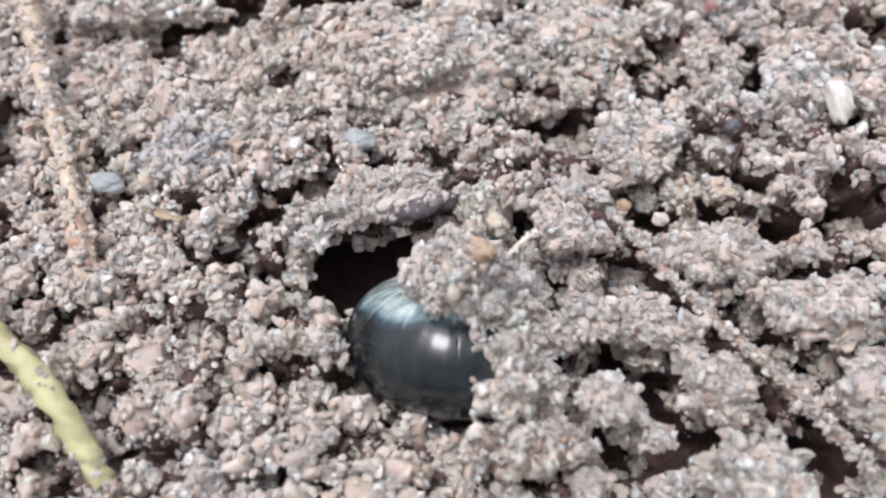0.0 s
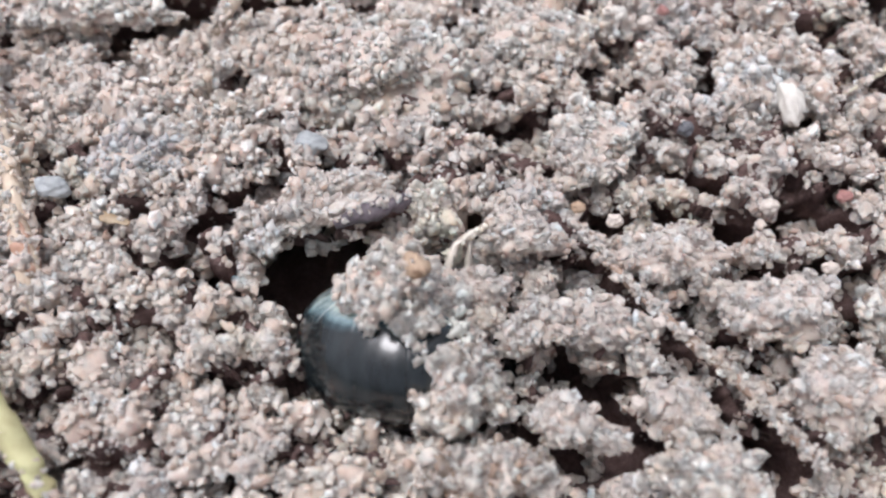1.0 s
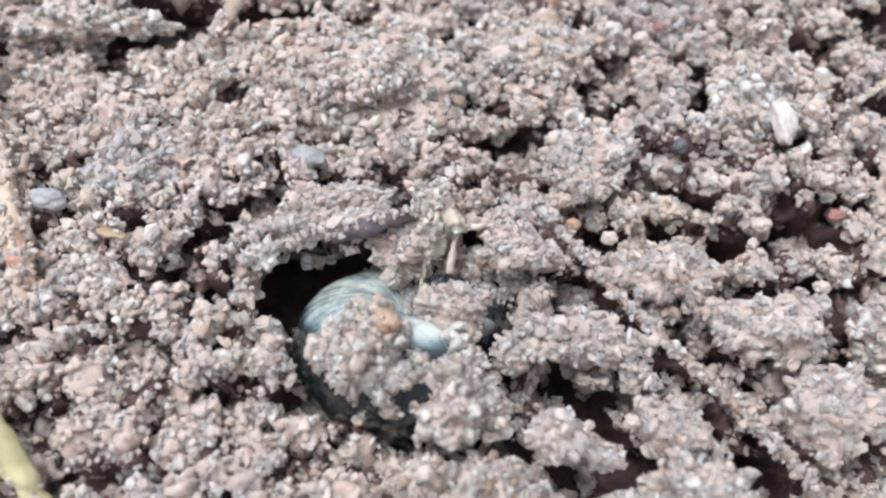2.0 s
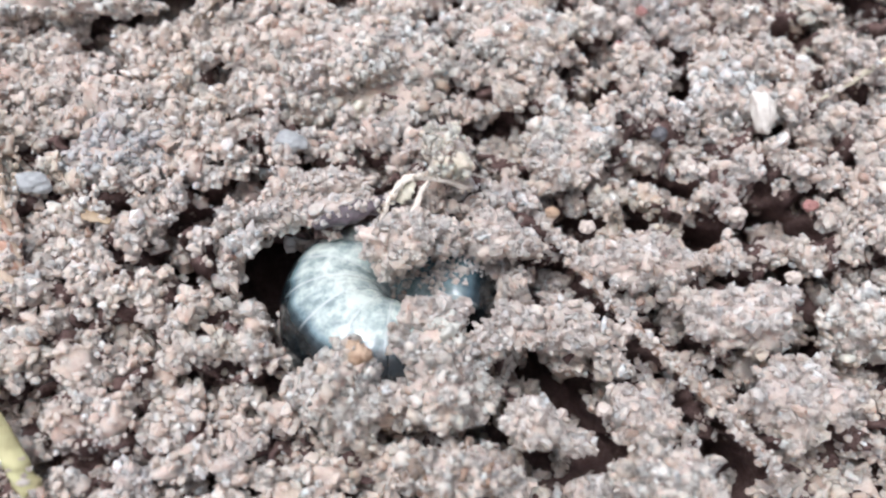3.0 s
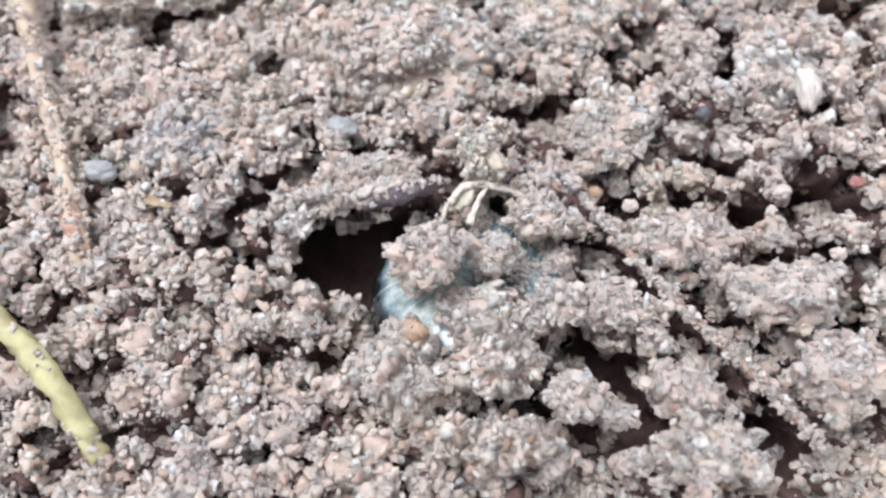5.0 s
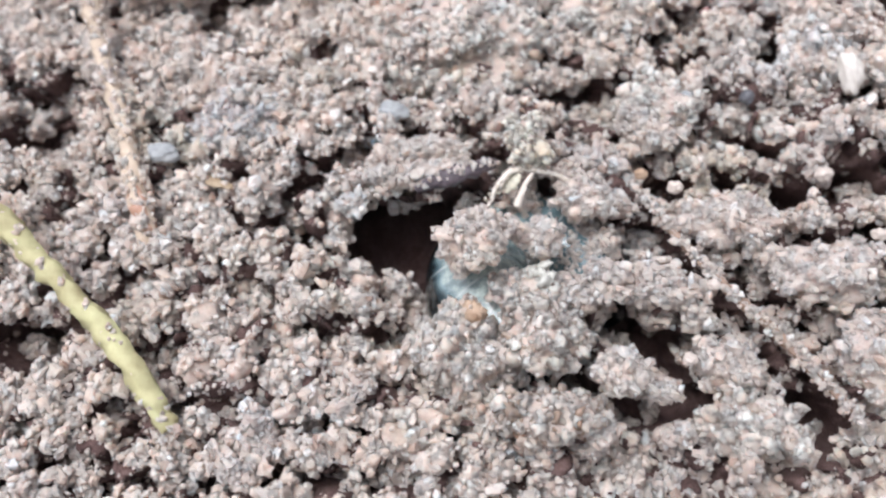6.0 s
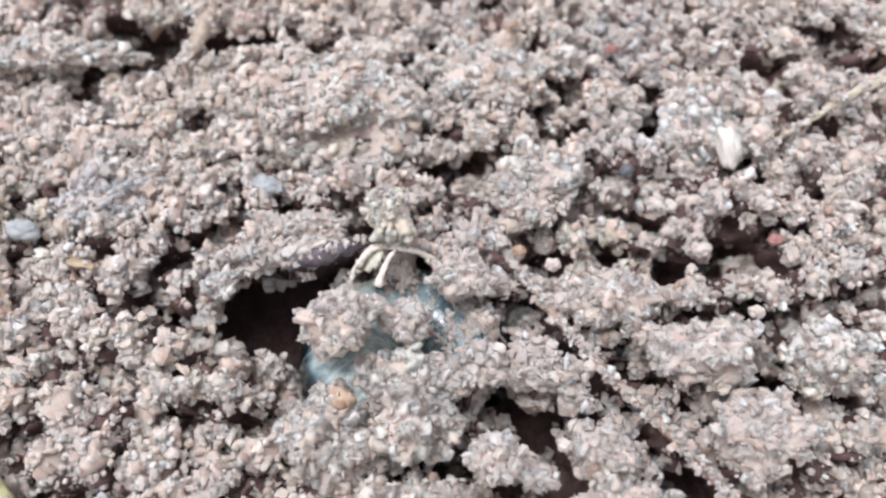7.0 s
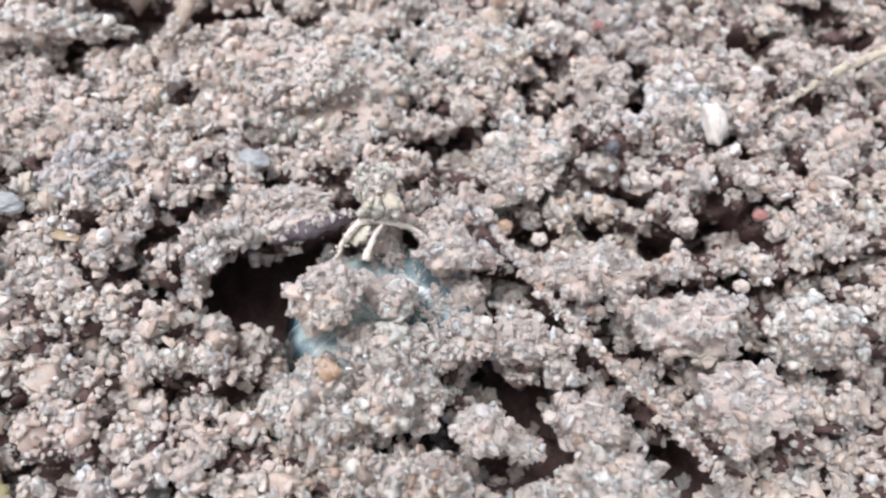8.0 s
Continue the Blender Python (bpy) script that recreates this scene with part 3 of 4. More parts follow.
thing("sand_grains", scatter_on_ground(), "loose beige, mauve and brown sand grains covering the soil", "sand", kind="stuff")


def clod(label, at, size, seed, mats=(None, None), turn=(0, 0, 0), coarse=0.225, cover=1.4, group="soil clods", bits=()):
    """A lump of soil caked with grains; size: half its length, width and height."""
    rng = np.random.default_rng(seed)
    v = lumpy(BALLS[4][0], 0.55, seed * 1.7)
    fold = [0.34 * noise.noise(Vector(p) * 2.7 + Vector((seed, 0, 0))) + 0.24 * noise.noise(Vector(p) * 5.6 + Vector((0, seed, 0))) for p in v]
    fold = np.array(fold)
    v = v * (1 + fold)[:, None] + np.array([0.12 * noise.noise_vector(Vector(p) * 6.5) for p in v])
    v = v * np.array(size)
    f = BALLS[4][1]
    p = v[f]
    cr = np.cross(p[:, 1] - p[:, 0], p[:, 2] - p[:, 0])
    area = np.linalg.norm(cr, axis=1) / 2
    nrm = cr / (2 * area[:, None] + 1e-9)
    whole = area.sum()
    count = int(whole / (math.pi * coarse**2) * 1.05 * cover) + 8
    area = area * (nrm[:, 2] > -0.45) * np.interp(fold[f].mean(1), (-0.1, 0.05), (0.08, 1.0))
    count = int(count * area.sum() / whole)
    pick = rng.choice(len(f), count, p=area / area.sum())
    r = np.clip(coarse * np.exp(rng.normal(0, 0.36, count)), 0.09, 0.42)
    place = p[pick].mean(1) + rng.uniform(-0.1, 0.1, (count, 3)) + nrm[pick] * (r * rng.uniform(-0.9, 0.15, count))[:, None]
    small = rng.choice(len(f), count, p=area / area.sum())
    r2 = rng.uniform(0.07, 0.14, count)
    place2 = p[small].mean(1) + nrm[small] * (r2 * 0.6)[:, None]
    ob = thing("soil_clod", [(v * 0.97, f, mats[0] or cake_mat)], label, "soil clod", group, at=at)
    left = np.ones(count, bool)
    for where, rad, mat, name, text in bits:
        d = np.array(where, float)
        spot = v[np.argmax(v @ (d / np.linalg.norm(d)))]
        mine = left & (np.linalg.norm(place - spot, axis=1) < rad)
        left &= ~mine
        if mine.any():
            tagged(part(name, [(*grains(place[mine], r[mine] * 1.15, 3, rng), mat)], ob, text), kind="stuff")
    tagged(part("crust", [(*grains(place[left], r[left], 3, rng), mats[1] or grain_mat), (*grains(place2, r2, 1, rng), mats[1] or grain_mat)], ob), kind="stuff")
    ob.rotation_euler = [radians(a) for a in turn]
    return ob


def pebble(name, label, at, size, mat, seed, turn=0):
    v = lumpy(BALLS[4][0], 0.3, seed) * np.array(size)
    ob = thing(name, [(v, BALLS[4][1], mat)], label, "pebble", "pebbles", at=at)
    ob.rotation_euler = (0.2, 0.1, radians(turn))
    return ob


# ---- the larva ----
LARVA_AT = (2.32, 6.60, -2.70)


def tilt_at(t):
    """Degrees by which the larva has rolled forward."""
    return float(np.interp(t, (0, 0.5, 1.0, 1.5, 1.7, 2.8, 3.5, 4.2, 5.3, 6.5, 8.0), (-51, -51, -51, -50, -47, -25, -16, -15, -18, -18, -18)))


def larva_segment(a0, a1, ring, tube_r, taper0, taper1, closed):
    """One ring of the curled body: swollen in the middle, creased at its ends, finely wrinkled; closed: whether its ends have a cap."""
    along, round_ = 16, 44
    rows = []
    for i in range(along + 1):
        u = i / along
        a = radians(a0 + (a1 - a0) * u)
        r = tube_r * (taper0 + (taper1 - taper0) * u) * (0.989 + 0.011 * math.sin(math.pi * u) ** 0.7)
        for j in range(round_):
            b = 2 * math.pi * j / round_
            q = r * (1 + 0.002 * math.sin(22 * u + 3 * math.sin(b * 2 + a0)) + 0.04 * noise.noise(Vector((math.cos(b) * 1.6, math.sin(b) * 1.6, a * 2.4))))
            d = ring + q * math.cos(b)
            rows.append((d * math.cos(a), d * math.sin(a), q * math.sin(b) * 1.04))
    v = np.array(rows)
    f = [(i * round_ + j, i * round_ + (j + 1) % round_, (i + 1) * round_ + (j + 1) % round_, (i + 1) * round_ + j) for i in range(along) for j in range(round_)]
    q = np.array(f)
    tris = np.vstack([q[:, [0, 1, 2]], q[:, [0, 2, 3]]])
    if not closed:
        return v, tris
    n = len(v)
    ends = np.array([v[:round_].mean(0), v[-round_:].mean(0)])
    caps = [(n, (j + 1) % round_, j) for j in range(round_)] + [(n + 1, along * round_ + j, along * round_ + (j + 1) % round_) for j in range(round_)]
    return np.vstack([v, ends]), np.vstack([tris, np.array(caps)])


def build_larva():
    ob = empty("beetle_larva", "curled glossy blue-grey grub caked with soil, half buried in its burrow", "larva", LARVA_AT)
    count, first, sweep = 12, -18.0, 12 * SEGMENT_TURN
    ring, tube_r = RING_R, 3.2
    size = [0.72, 0.86, 0.95, 1.0, 1.02, 1.02, 1.0, 1.0, 1.0, 1.0, 0.99, 0.96, 0.85]
    for k in range(count):
        a0, a1 = first + sweep * k / count, first + sweep * (k + 1) / count
        part("segment", [(*larva_segment(a0, a1, ring, tube_r, size[k], size[k + 1], k in (0, count - 1)), skin)], ob)
    # soil stuck to the upper side of its front half
    rng = np.random.default_rng(44)
    a, b = np.repeat(rng.uniform(-10, 115, 38), 13), np.repeat(rng.uniform(40, 150, 38), 13)
    a, b = np.radians(a + rng.normal(0, 5, len(a))), np.radians(b + rng.normal(0, 8, len(b)))
    r = np.clip(0.14 * np.exp(rng.normal(0, 0.4, len(a))), 0.06, 0.3)
    fit_r = tube_r * np.interp(np.degrees(a), (-18, 6, 30, 120), (0.72, 0.86, 0.97, 1.02))
    place = np.stack([(ring + fit_r * np.cos(b)) * np.cos(a), (ring + fit_r * np.cos(b)) * np.sin(a), fit_r * np.sin(b) * 1.03], 1)
    tagged(part("stuck_soil", [(*grains(place, r, 1, rng), grain_mat)], ob, "specks of sandy soil stuck to the skin"), kind="stuff")
    return ob


larva = build_larva()

# ---- clods that the larva carries and pushes ----
amber_clod = clod("sandy soil clod with a rusty orange patch, stuck to the larva", (-0.14, 2.23, -0.60), (2.4, 2.4, 2.7), 5, (None, pale_mat), (0, 0, 8), bits=(((0.48, 0.34, 0.81), 0.85, orange_stone, "rust_patch", "rusty orange patch"),))
middle_clod = clod("loose sandy soil clod lying against the larva", (3.41, 4.80, 0.20), (1.5, 1.5, 1.3), 8)
front_clod = clod("large pale soil clod heaped before the larva", (4.33, 1.20, 0.00), (2.1, 2.4, 1.9), 12, (None, pale_mat), bits=(((-0.2, -0.7, 0.8), 0.5, white_stone, "white_grain", "white grain"), ((0.2, -0.9, 0.5), 0.6, red_stone, "red_patch", "reddish patch"), ((0.5, 0.45, 0.75), 1.25, patch_mat, "pale_patch", "smooth pale grey-green patch")))
fallen_clod = clod("loose soil clod slumped against the larva's front", (-0.20, -0.25, -0.60), (2.3, 1.5, 1.4), 19)
cream_clod = clod("pale cream crumb of soil standing on the root", (4.0, 12.6, 1.5), (0.95, 1.6, 0.9), 141, (None, cream_mat))
clod("whitish curved crumb of soil jutting over the burrow", (-5.75, 8.75, 0.75), (0.85, 0.55, 0.5), 151, (None, white_crumbs), turn=(0, 0, 35))
top_clod = clod("grainy soil clod pushed up on the larva's back", (1.89, 6.17, 1.60), (1.85, 2.0, 1.6), 17)
small_clod = clod("small crumb of soil stuck to the larva", (5.33, 6.77, 0.00), (1.1, 1.0, 0.8), 21)
low_clod = clod("heaped sandy soil clod at the burrow's mouth", (5.33, -3.51, 0.30), (2.5, 1.2, 1.2), 25, (None, warm_mat))
right_clod = clod("sandy soil clod beside a narrow gap", (9.22, -0.83, 0.20), (1.1, 1.2, 1.0), 29)
far_right_clod = clod("sandy soil clod beside a deep gap", (14.83, -0.55, 0.10), (1.5, 1.5, 1.0), 33)

# ---- clods that lie still ----
for x, y, z, size, seed in ((-2.4, 2.5, -4.5, (1.2, 1.1, 0.9), 161), (-3.7, 3.9, -5.5, (1.3, 1.2, 1.0), 163), (-4.9, 5.3, -5.8, (1.1, 1.0, 0.9), 167)):
    clod("loose soil clod lying on the burrow's dark slope", (x, y, z), size, seed)
clod("small crumb of soil at the burrow's edge", (7.22, 3.42, 0.30), (1.0, 0.85, 0.8), 39)
clod("crumbly soil clod at the burrow's edge", (8.62, 4.10, 0.30), (1.4, 1.0, 1.0), 37)
clod("crumbly soil clod beside the burrow", (11.75, 3.88, 0.20), (1.9, 1.0, 1.0), 41)
clod("pale soft-edged soil clod beside a deep hole", (15.72, -3.89, 0.50), (2.1, 1.5, 1.3), 45, (None, pale_mat))
clod("broad pale compact soil clod", (-0.46, 21.12, 0.20), (4.6, 3.4, 1.6), 49, (None, pale_mat))
clod("pale crumbly soil clod beside a deep hole", (9.33, 23.46, 0.00), (3.0, 1.9, 1.0), 101, (None, pale_mat))
clod("grey-white caked soil clod", (11.93, 15.81, 0.20), (2.1, 1.5, 1.1), 53, (None, pale_mat))
clod("round crumbly soil clod", (11.51, 14.01, 0.20), (1.7, 1.2, 1.0), 57)
clod("sandy soil clod above a groove", (15.33, 7.90, 0.20), (2.6, 1.4, 1.1), 61)
clod("sandy soil clod beside a twig", (20.69, 4.72, 0.20), (2.7, 1.6, 1.1), 65)
clod("crumbly soil clod jutting over a hollow", (-17.88, 24.81, 0.80), (3.6, 1.0, 1.0), 69, (None, pale_mat))
clod("narrow shelf of soil over the burrow", (-3.42, 10.75, 0.20), (3.6, 0.75, 0.8), 73, turn=(0, 0, 10))
clod("narrow shelf of soil over the burrow", (-1.85, 12.61, 0.10), (2.6, 0.7, 0.7), 77, turn=(0, 0, 8))
clod("soil clod with crumbs clinging to it", (23.02, 0.38, 0.20), (2.2, 1.7, 1.2), 81)
clod("soil clod with crumbs clinging to it", (27.41, 4.38, 0.20), (2.0, 1.6, 1.2), 85, (None, pale_mat))

clod("whitish crumbly soil clod round a quartz pebble", (22.88, 19.31, 0.20), (2.4, 2.0, 0.9), 89, (None, white_crumbs))

clod("blue-grey crumbly soil clod", (-13.37, 15.01, -0.10), (2.6, 2.0, 0.8), 93, (None, blue_crumbs))

clod("small soil clod behind the burrow", (7.74, 9.16, 0.60), (1.5, 1.2, 0.9), 97)

for x, y, z, s, seed in ((11.69, -1.75, -0.60, 0.7, 1), (8.07, -3.97, -0.30, 0.8, 2), (14.29, 0.15, -0.30, 0.65, 3), (12.46, -4.13, -0.80, 0.6, 4)):
    clod("small crumbly soil clod in a deep gap", (x, y, z), (s, s * 0.8, s * 0.8), 110 + seed)

# ---- pebbles and grit ----
pebble("quartz_pebble", "white quartz pebble on the soil", (23.35, 17.10, 1.45), (0.65, 1.25, 0.7), white_stone, 1.1, 10)
pebble("stone", "small blue-grey stone in the soil", (-3.85, 15.1, 0.75), (0.95, 0.6, 0.5), blue_stone, 2.3)
pebble("stone", "small blue-grey stone in the soil", (-17.43, 12.13, 0.95), (0.9, 0.6, 0.45), blue_stone, 3.1)
pebble("stone", "pale blue-grey stone chip in a hollow", (5.19, 20.81, 0.30), (0.6, 0.55, 0.4), pale_blue, 4.7, 30)
pebble("stone", "small dark round stone", (17.39, 16.01, 0.70), (0.45, 0.42, 0.4), dark_stone, 5.2)
pebble("stone", "small blue-grey stone chip", (13.88, 16.04, 0.70), (0.5, 0.4, 0.35), blue_stone, 6.8)
for x, y, z, r, seed in ((12.71, 9.89, 0.70, 0.42, 1), (12.73, -0.44, 0.90, 0.4, 2), (14.42, 24.87, 0.60, 0.6, 3), (16.10, 24.19, 0.60, 0.5, 4), (14.36, 3.80, 0.90, 0.36, 5), (23.80, 7.09, 0.40, 0.42, 6), (-5.51, 8.54, 0.70, 0.5, 7), (21.22, 10.83, 0.60, 0.5, 8)):
    pebble("coarse_grain", "coarse pale sand grain", (x, y, z), (r, r * 0.85, r * 0.8), white_stone if seed in (3, 7) else pale_stone, seed * 1.3)
for x, y, z, r, seed in ((17.26, 25.12, 0.60, 0.36, 1), (25.48, 11.50, 0.50, 0.42, 2), (10.88, 10.84, 0.60, 0.4, 3), (15.60, 22.57, 0.40, 0.34, 5)):
    pebble("coarse_grain", "coarse reddish sand grain", (x, y, z), (r, r * 0.8, r * 0.8), red_stone if seed != 3 else orange_stone, seed * 2.1)

# ---- stems, twigs and roots ----
def strand(name, label, category, points, radii, mat, seed, rough=0.15, flat=1.0, cling=0):
    at = np.mean(points, axis=0)
    ob = thing(name, [(*tube(np.array(points) - at, radii, seed, rough=rough, flat=flat), mat)], label, category, at=at)
    if cling:
        rng = np.random.default_rng(seed)
        line = curve_through(np.array(points) - at, 14)
        pick = rng.integers(0, len(line), cling)
        rr = np.interp(pick / len(line), np.linspace(0, 1, len(radii)), radii)
        a = rng.uniform(0, 2 * math.pi, cling)
        place = line[pick] + np.stack([np.cos(a) * rr, np.zeros(cling), np.abs(np.sin(a)) * rr], 1) + rng.normal(0, 0.12, (cling, 3))
        tagged(part("crust", [(*grains(place, rng.uniform(0.08, 0.26, cling), 3, rng), grain_mat)], ob), kind="stuff")
    return ob


strand("dry_stem", "thin dry tan stem with a rusty lower end", "stem", ((-24.50, 25.50, 3.15), (-23.00, 22.02, 2.95), (-22.00, 18.59, 2.05), (-20.38, 14.56, 1.25), (-18.98, 10.17, 1.05), (-17.77, 7.12, 0.85), (-17.35, 5.10, 0.15)), (0.6, 0.6, 0.52, 0.5, 0.55, 0.6, 0.4), tan_fibre, 3, 0.3, cling=360)
stem = bpy.data.objects["dry_stem"]
bark = np.array(((-19.07, 10.22, 1.10), (-18.38, 8.70, 1.00), (-17.74, 7.03, 0.80), (-17.46, 5.89, 0.40))) - np.array(stem.location) / MM
part("bark", [(*tube(bark, (0.4, 0.64, 0.64, 0.4), 4, rough=0.3), rust_fibre)], stem, "rusty red bark")
strand("green_stem", "pale yellow-green stem leaning over the soil", "stem", ((-28.46, 8.75, 3.00), (-25.46, 6.87, 2.80), (-23.20, 4.61, 2.40), (-20.87, 2.59, 2.00), (-18.17, -0.03, 1.60), (-16.01, -2.66, 1.00), (-14.91, -4.38, 0.00)), (0.6, 0.65, 0.6, 0.6, 0.65, 0.65, 0.5), green_fibre, 5, 0.35, cling=60)
strand("twig", "thin brown twig half buried along a groove", "twig", TWIG, (0.16, 0.24, 0.24, 0.28, 0.3, 0.24, 0.14), twig_fibre, 7, 0.35, cling=330)
strand("twig", "short dark purplish twig under a shelf of soil", "twig", PURPLE_TWIG, (0.3, 0.5, 0.5, 0.3), purple_fibre, 9, 0.25, cling=55)
strand("straw", "pale yellowish straw with a thin brown tip lying on the soil", "straw", ((26.56, 18.10, 0.90), (28.65, 19.01, 1.70), (29.97, 19.79, 2.20), (31.56, 20.55, 2.40), (36.61, 22.60, 2.80)), (0.08, 0.14, 0.22, 0.28, 0.32), stalk_fibre, 11, 0.3, cling=60)
strand("root_stub", "pale crusted root stub sticking out of the soil", "root", ((-9.96, 23.23, 0.80), (-9.30, 24.45, 1.20), (-8.55, 26.22, 1.50), (-8.39, 29.04, 1.20)), (0.25, 0.4, 0.5, 0.5), straw_fibre, 13, 0.3, cling=90)
strand("leaf_scrap", "small ochre scrap of dead leaf", "leaf", ((-15.16, 10.62, 1.00), (-14.16, 10.11, 1.10), (-12.96, 9.75, 1.00)), (0.22, 0.42, 0.18), leaf_fibre, 15, 0.2, 0.3)


def build_root():
    """The cream root that the larva lifts: an arch with a second branch."""
    hub = np.array((3.63, 10.79, 1.20))
    ob = empty("root", "thin cream-coloured forked root arching over the larva", "root", hub)
    arch = ((2.05, 8.39, 0.90), (2.77, 9.77, 1.30), (3.64, 10.67, 1.40), (5.11, 10.68, 1.30), (6.97, 10.38, 0.60))
    fork = ((3.77, 8.57, 0.70), (4.15, 9.62, 1.10), (4.79, 10.74, 1.20))
    part("root_arch", [(*tube(np.array(arch) - hub, (0.1, 0.17, 0.2, 0.18, 0.1), 21, rough=0.5), root_fibre)], ob)
    part("root_branch", [(*tube(np.array(fork) - hub, (0.2, 0.16, 0.1), 23, rough=0.45), root_fibre)], ob)
    web = ((3.05, 9.55, 0.75), (3.45, 10.1, 1.0), (3.95, 10.55, 1.2))
    part("root_sheath", [(*tube(np.array(web) - hub, (0.25, 0.5, 0.2), 27, rough=0.6, flat=0.22), sheath_fibre)], ob, "pale greenish sheath of the root")
    rng = np.random.default_rng(61)
    line = curve_through(np.array(arch) - hub, 20)
    pick = rng.integers(0, len(line), 90)
    tagged(part("crust", [(*grains(line[pick] + rng.normal(0, 0.13, (90, 3)), rng.uniform(0.06, 0.15, 90), 1, rng), cream_mat)], ob), kind="stuff")
    return ob


root = build_root()


# ---- what moves ----
def mm(x, y, z, rx=0, ry=0, rz=0):
    return pose(x * MM, y * MM, z * MM, rx, ry, rz)


def motions():
    x, y, z = LARVA_AT
    times = (0.0, 0.5, 1.0, 1.5, 1.7, 2.2, 2.8, 3.5, 4.2, 4.7, 5.3, 6.5, 8.0)
    def shift(t):
        """How the larva creeps in its burrow, in mm."""
        at = (0.0, 1.5, 2.8, 3.5, 4.2, 5.3, 8.0)
        return (np.interp(t, at, (-0.1, -0.3, -0.1, 0.3, 1.2, 2.4, 2.3)), np.interp(t, at, (-2.1, -2.0, -0.5, 0.0, -0.4, -1.2, -1.2)), np.interp(t, at, (-0.5, -0.5, -0.3, -0.3, -0.5, -1.1, -1.1)))

    walk(larva, [(t, mm(x + shift(t)[0], y + shift(t)[1], z + shift(t)[2], tilt_at(t))) for t in times])

    walk(amber_clod, [(t, mm(*p, 22 - 0.7 * (tilt_at(t) + 18), 0, 8)) for t, p in (
        (0.0, (1.95, 5.80, 1.70)), (0.5, (1.75, 5.80, 1.60)), (1.0, (1.10, 5.10, 1.60)), (1.5, (0.45, 4.10, 1.40)), (1.7, (0.15, 3.70, 1.10)),
        (2.2, (-0.15, 2.80, 0.20)), (2.8, (-0.40, 1.05, -0.90)), (3.5, (-0.45, 0.90, -1.05)), (4.2, (-0.20, 1.00, -1.15)), (5.3, (0.30, 0.65, -1.30)), (5.5, (0.40, 0.60, -1.30)), (8.0, (0.50, 0.60, -1.30)))])
    walk(fallen_clod, [(t, mm(*p, tilt_at(t) * 0.5)) for t, p in (
        (0.0, (3.90, 3.30, 0.30)), (0.5, (3.80, 3.10, 0.20)), (1.0, (3.50, 3.10, 0.10)), (1.7, (2.90, 2.90, -0.20)), (2.2, (2.30, 1.70, -0.80)), (2.8, (1.50, 0.75, -0.70)),
        (3.5, (1.50, 0.70, -0.70)), (4.2, (1.60, 0.65, -0.70)), (5.3, (1.80, 0.30, -0.70)), (5.5, (1.80, 0.25, -0.70)), (8.0, (1.90, 0.25, -0.70)))])
    walk(middle_clod, [(t, mm(*p, tilt_at(t) * 0.6)) for t, p in (
        (0.0, (4.61, 4.47, 0.40)), (0.5, (4.73, 4.91, 0.60)), (1.0, (5.06, 5.45, 0.50)), (1.5, (4.60, 5.51, 0.40)), (1.7, (4.05, 5.86, 0.30)),
        (2.8, (4.37, 4.39, 0.30)), (3.5, (3.64, 4.19, 0.30)), (4.2, (3.42, 3.75, 0.30)), (5.3, (4.61, 3.51, 0.00)), (5.5, (4.67, 3.32, 0.00)), (8.0, (4.41, 3.56, 0.00)))])
    walk(front_clod, [(t, mm(*p)) for t, p in (
        (0.0, (4.30, 1.30, 0.40)), (0.5, (4.05, 0.80, 0.30)), (1.0, (3.75, 0.85, 0.30)), (1.5, (3.60, 1.05, 0.30)), (1.7, (3.70, 1.10, 0.25)), (2.8, (4.70, 1.31, 0.00)),
        (3.5, (4.47, 1.20, 0.00)), (4.2, (4.69, 1.55, 0.00)), (5.3, (4.81, 1.71, 0.00)), (5.5, (4.82, 1.60, 0.00)), (8.0, (4.45, 1.66, 0.00)))])
    walk(top_clod, [(t, mm(*p, tilt_at(t) - 3)) for t, p in (
        (0.0, (1.51, 9.94, -2.60)), (1.0, (1.40, 10.09, -2.40)), (1.7, (1.50, 10.27, -1.80)), (2.8, (2.60, 8.90, 0.70)),
        (3.5, (1.40, 8.50, 1.50)), (4.2, (1.40, 7.60, 1.60)), (5.3, (1.45, 5.95, 1.70)), (5.5, (1.40, 5.85, 1.70)), (6.0, (1.20, 6.10, 1.70)), (6.5, (0.95, 6.35, 1.70)), (7.0, (0.90, 6.10, 1.70)), (7.5, (1.00, 6.00, 1.70)), (8.0, (1.00, 6.00, 1.70)))])
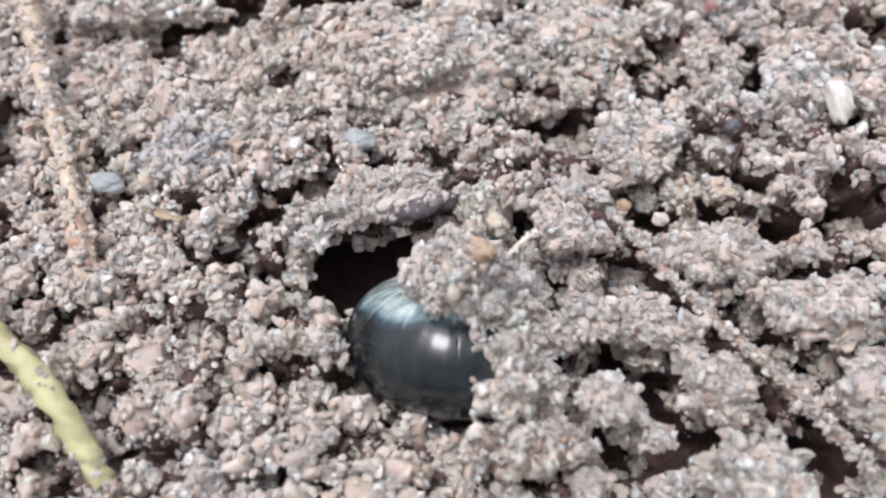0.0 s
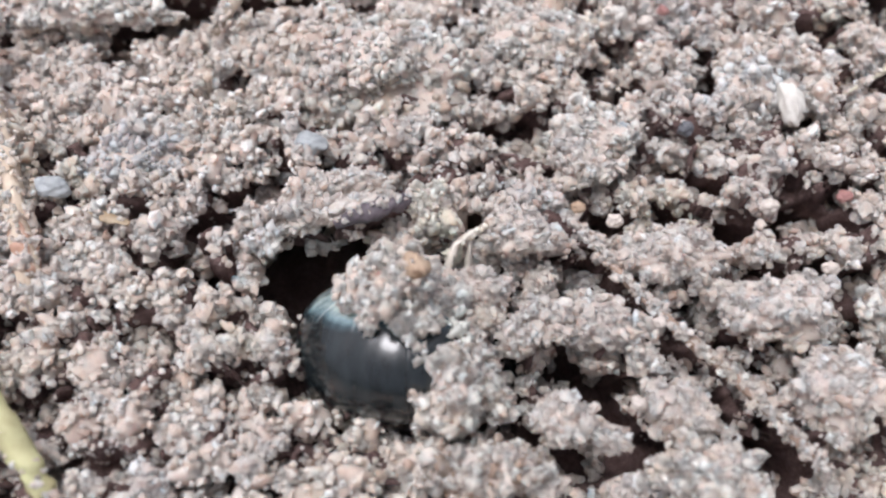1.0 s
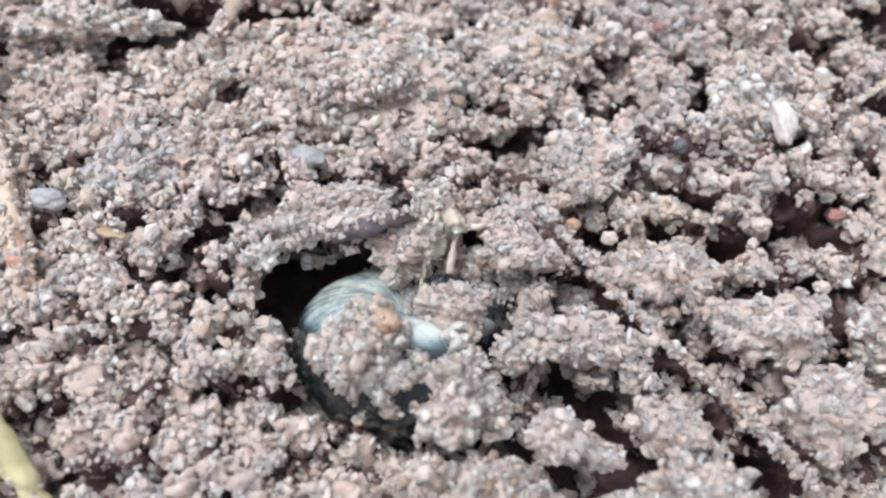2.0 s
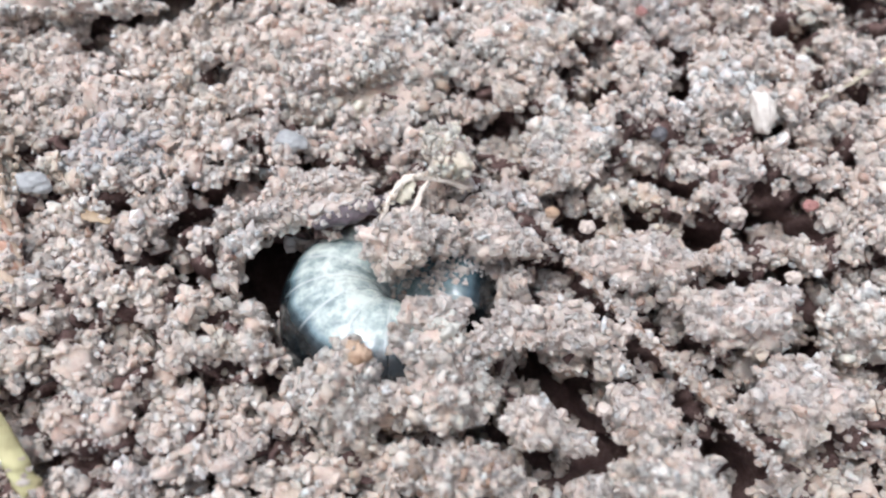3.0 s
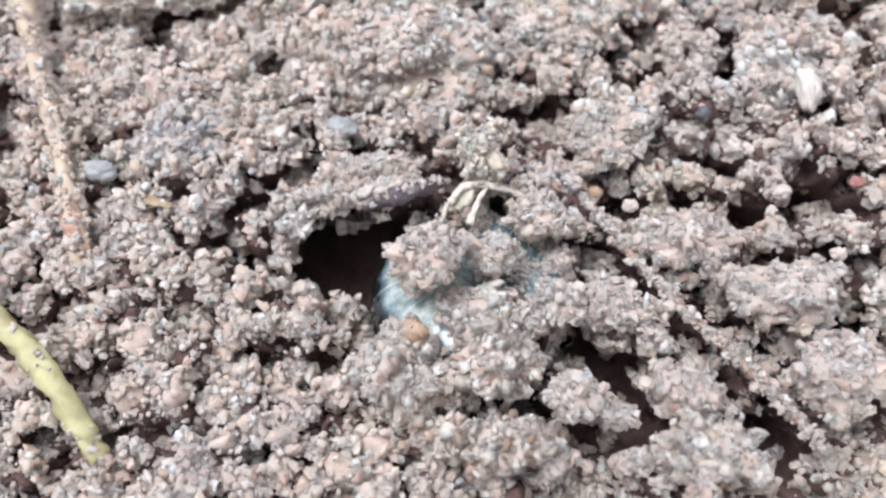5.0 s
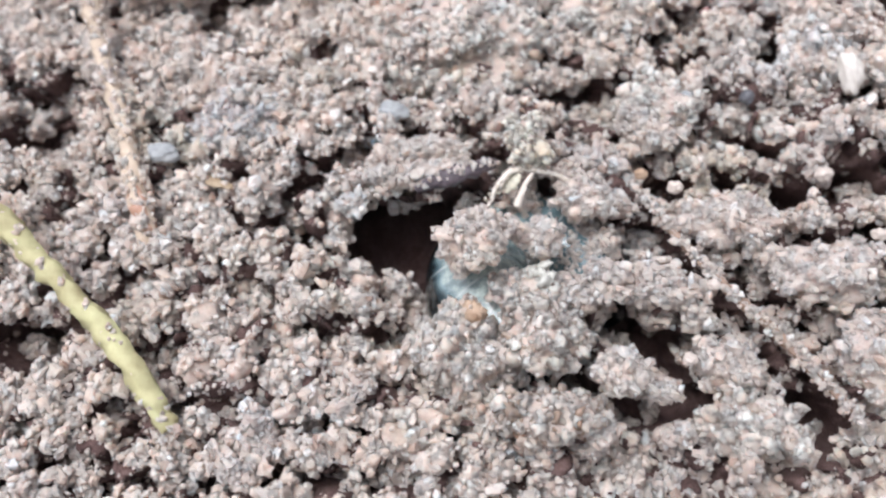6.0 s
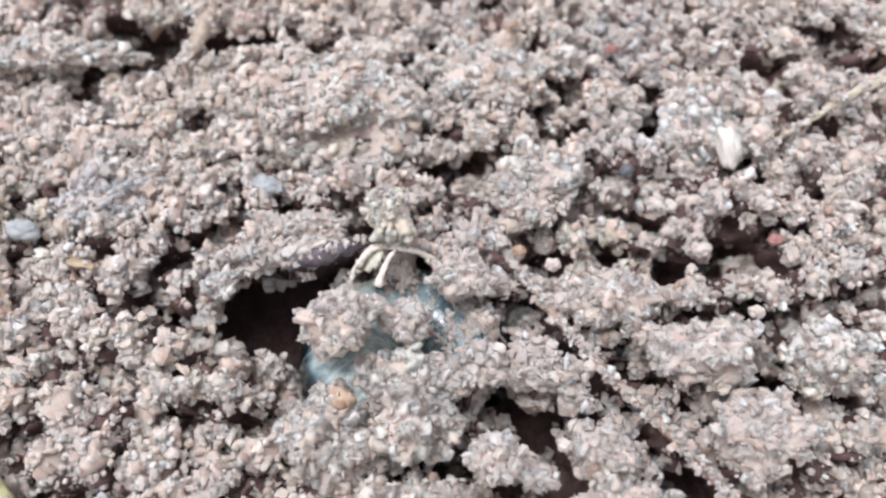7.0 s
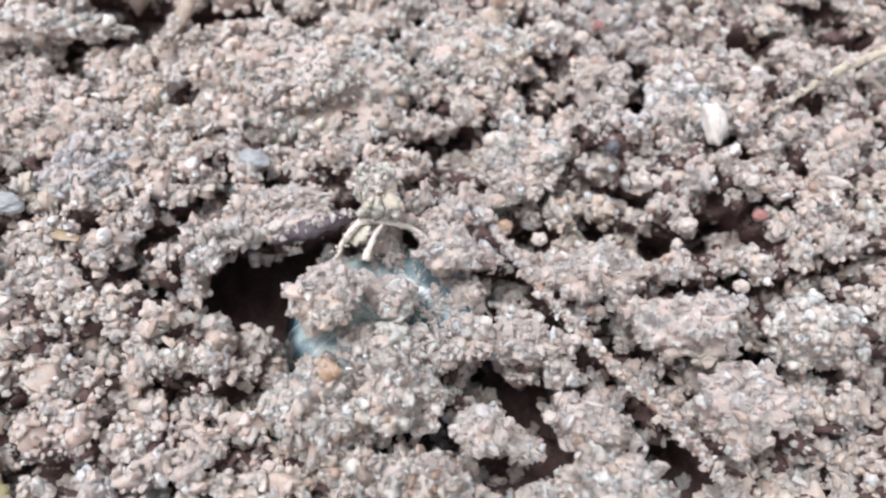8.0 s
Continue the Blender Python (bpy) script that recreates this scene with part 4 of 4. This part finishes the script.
    walk(small_clod, [(t, mm(*p, tilt_at(t) - 3)) for t, p in (
        (0.0, (5.68, 9.05, -3.00)), (1.7, (5.67, 9.90, -2.80)), (2.8, (5.07, 9.40, 0.20)), (3.5, (4.40, 8.60, 1.20)),
        (4.2, (4.70, 7.40, 1.20)), (5.3, (5.25, 6.50, 1.30)), (5.5, (5.20, 6.40, 1.30)), (6.5, (4.95, 6.50, 1.30)), (7.5, (4.55, 6.10, 1.30)), (8.0, (4.60, 6.10, 1.30)))])
    for ob, place, shift in ((low_clod, (5.33, -3.51, 0.30), 1.0), (right_clod, (9.22, -0.83, 0.20), 0.9), (far_right_clod, (14.83, -0.55, 0.10), 1.5)):
        px, py, pz = place
        walk(ob, [(t, mm(px, py + s * shift, pz)) for t, s in ((0.0, 1.0), (0.5, 0.25), (1.0, 0.0), (8.0, 0.0))])
    walk(cream_clod, [(t, mm(*p, 0, 0, 6)) for t, p in (
        (0.0, (2.95, 10.70, 0.30)), (1.5, (3.00, 11.00, 0.50)), (1.7, (3.05, 11.05, 0.60)), (2.2, (3.70, 12.20, 1.40)), (2.8, (4.90, 13.80, 2.10)),
        (3.5, (4.80, 13.65, 2.10)), (4.2, (4.65, 13.70, 2.10)), (5.3, (4.30, 12.40, 1.90)), (6.5, (4.00, 12.40, 1.90)), (7.5, (3.30, 12.30, 1.90)), (8.0, (3.60, 12.30, 1.90)))])
    hx, hy, hz = root.location / MM
    walk(root, [(t, mm(hx + dx, hy + dy, hz + dz, rx, 0, rz)) for t, dx, dy, dz, rx, rz in (
        (0.0, 0.8, -2.85, -0.7, 50, 44), (0.5, 0.72, -2.9, -0.7, 50, 44), (1.0, 0.45, -2.1, -0.7, 48, 36), (1.5, 0.2, -1.35, -0.7, 45, 27), (1.7, 0.15, -1.3, -0.7, 42, 25), (2.2, -0.4, 0.1, -0.3, 20, 13), (2.8, -0.7, 1.4, 0.6, 0, 3), (3.5, -0.8, 1.4, 0.6, 0, 3),
        (4.2, -0.2, 0.9, 0.5, 0, 2), (5.3, 0, 0, 0, 0, 0), (5.5, 0, 0, 0, 0, 0), (6.5, -0.4, 0, 0, 0, 0), (7.0, -0.85, 0, 0, 0, 0), (7.5, -1.2, 0, 0, 0, 0), (8.0, -0.8, 0, 0, 0, 0))])


motions()
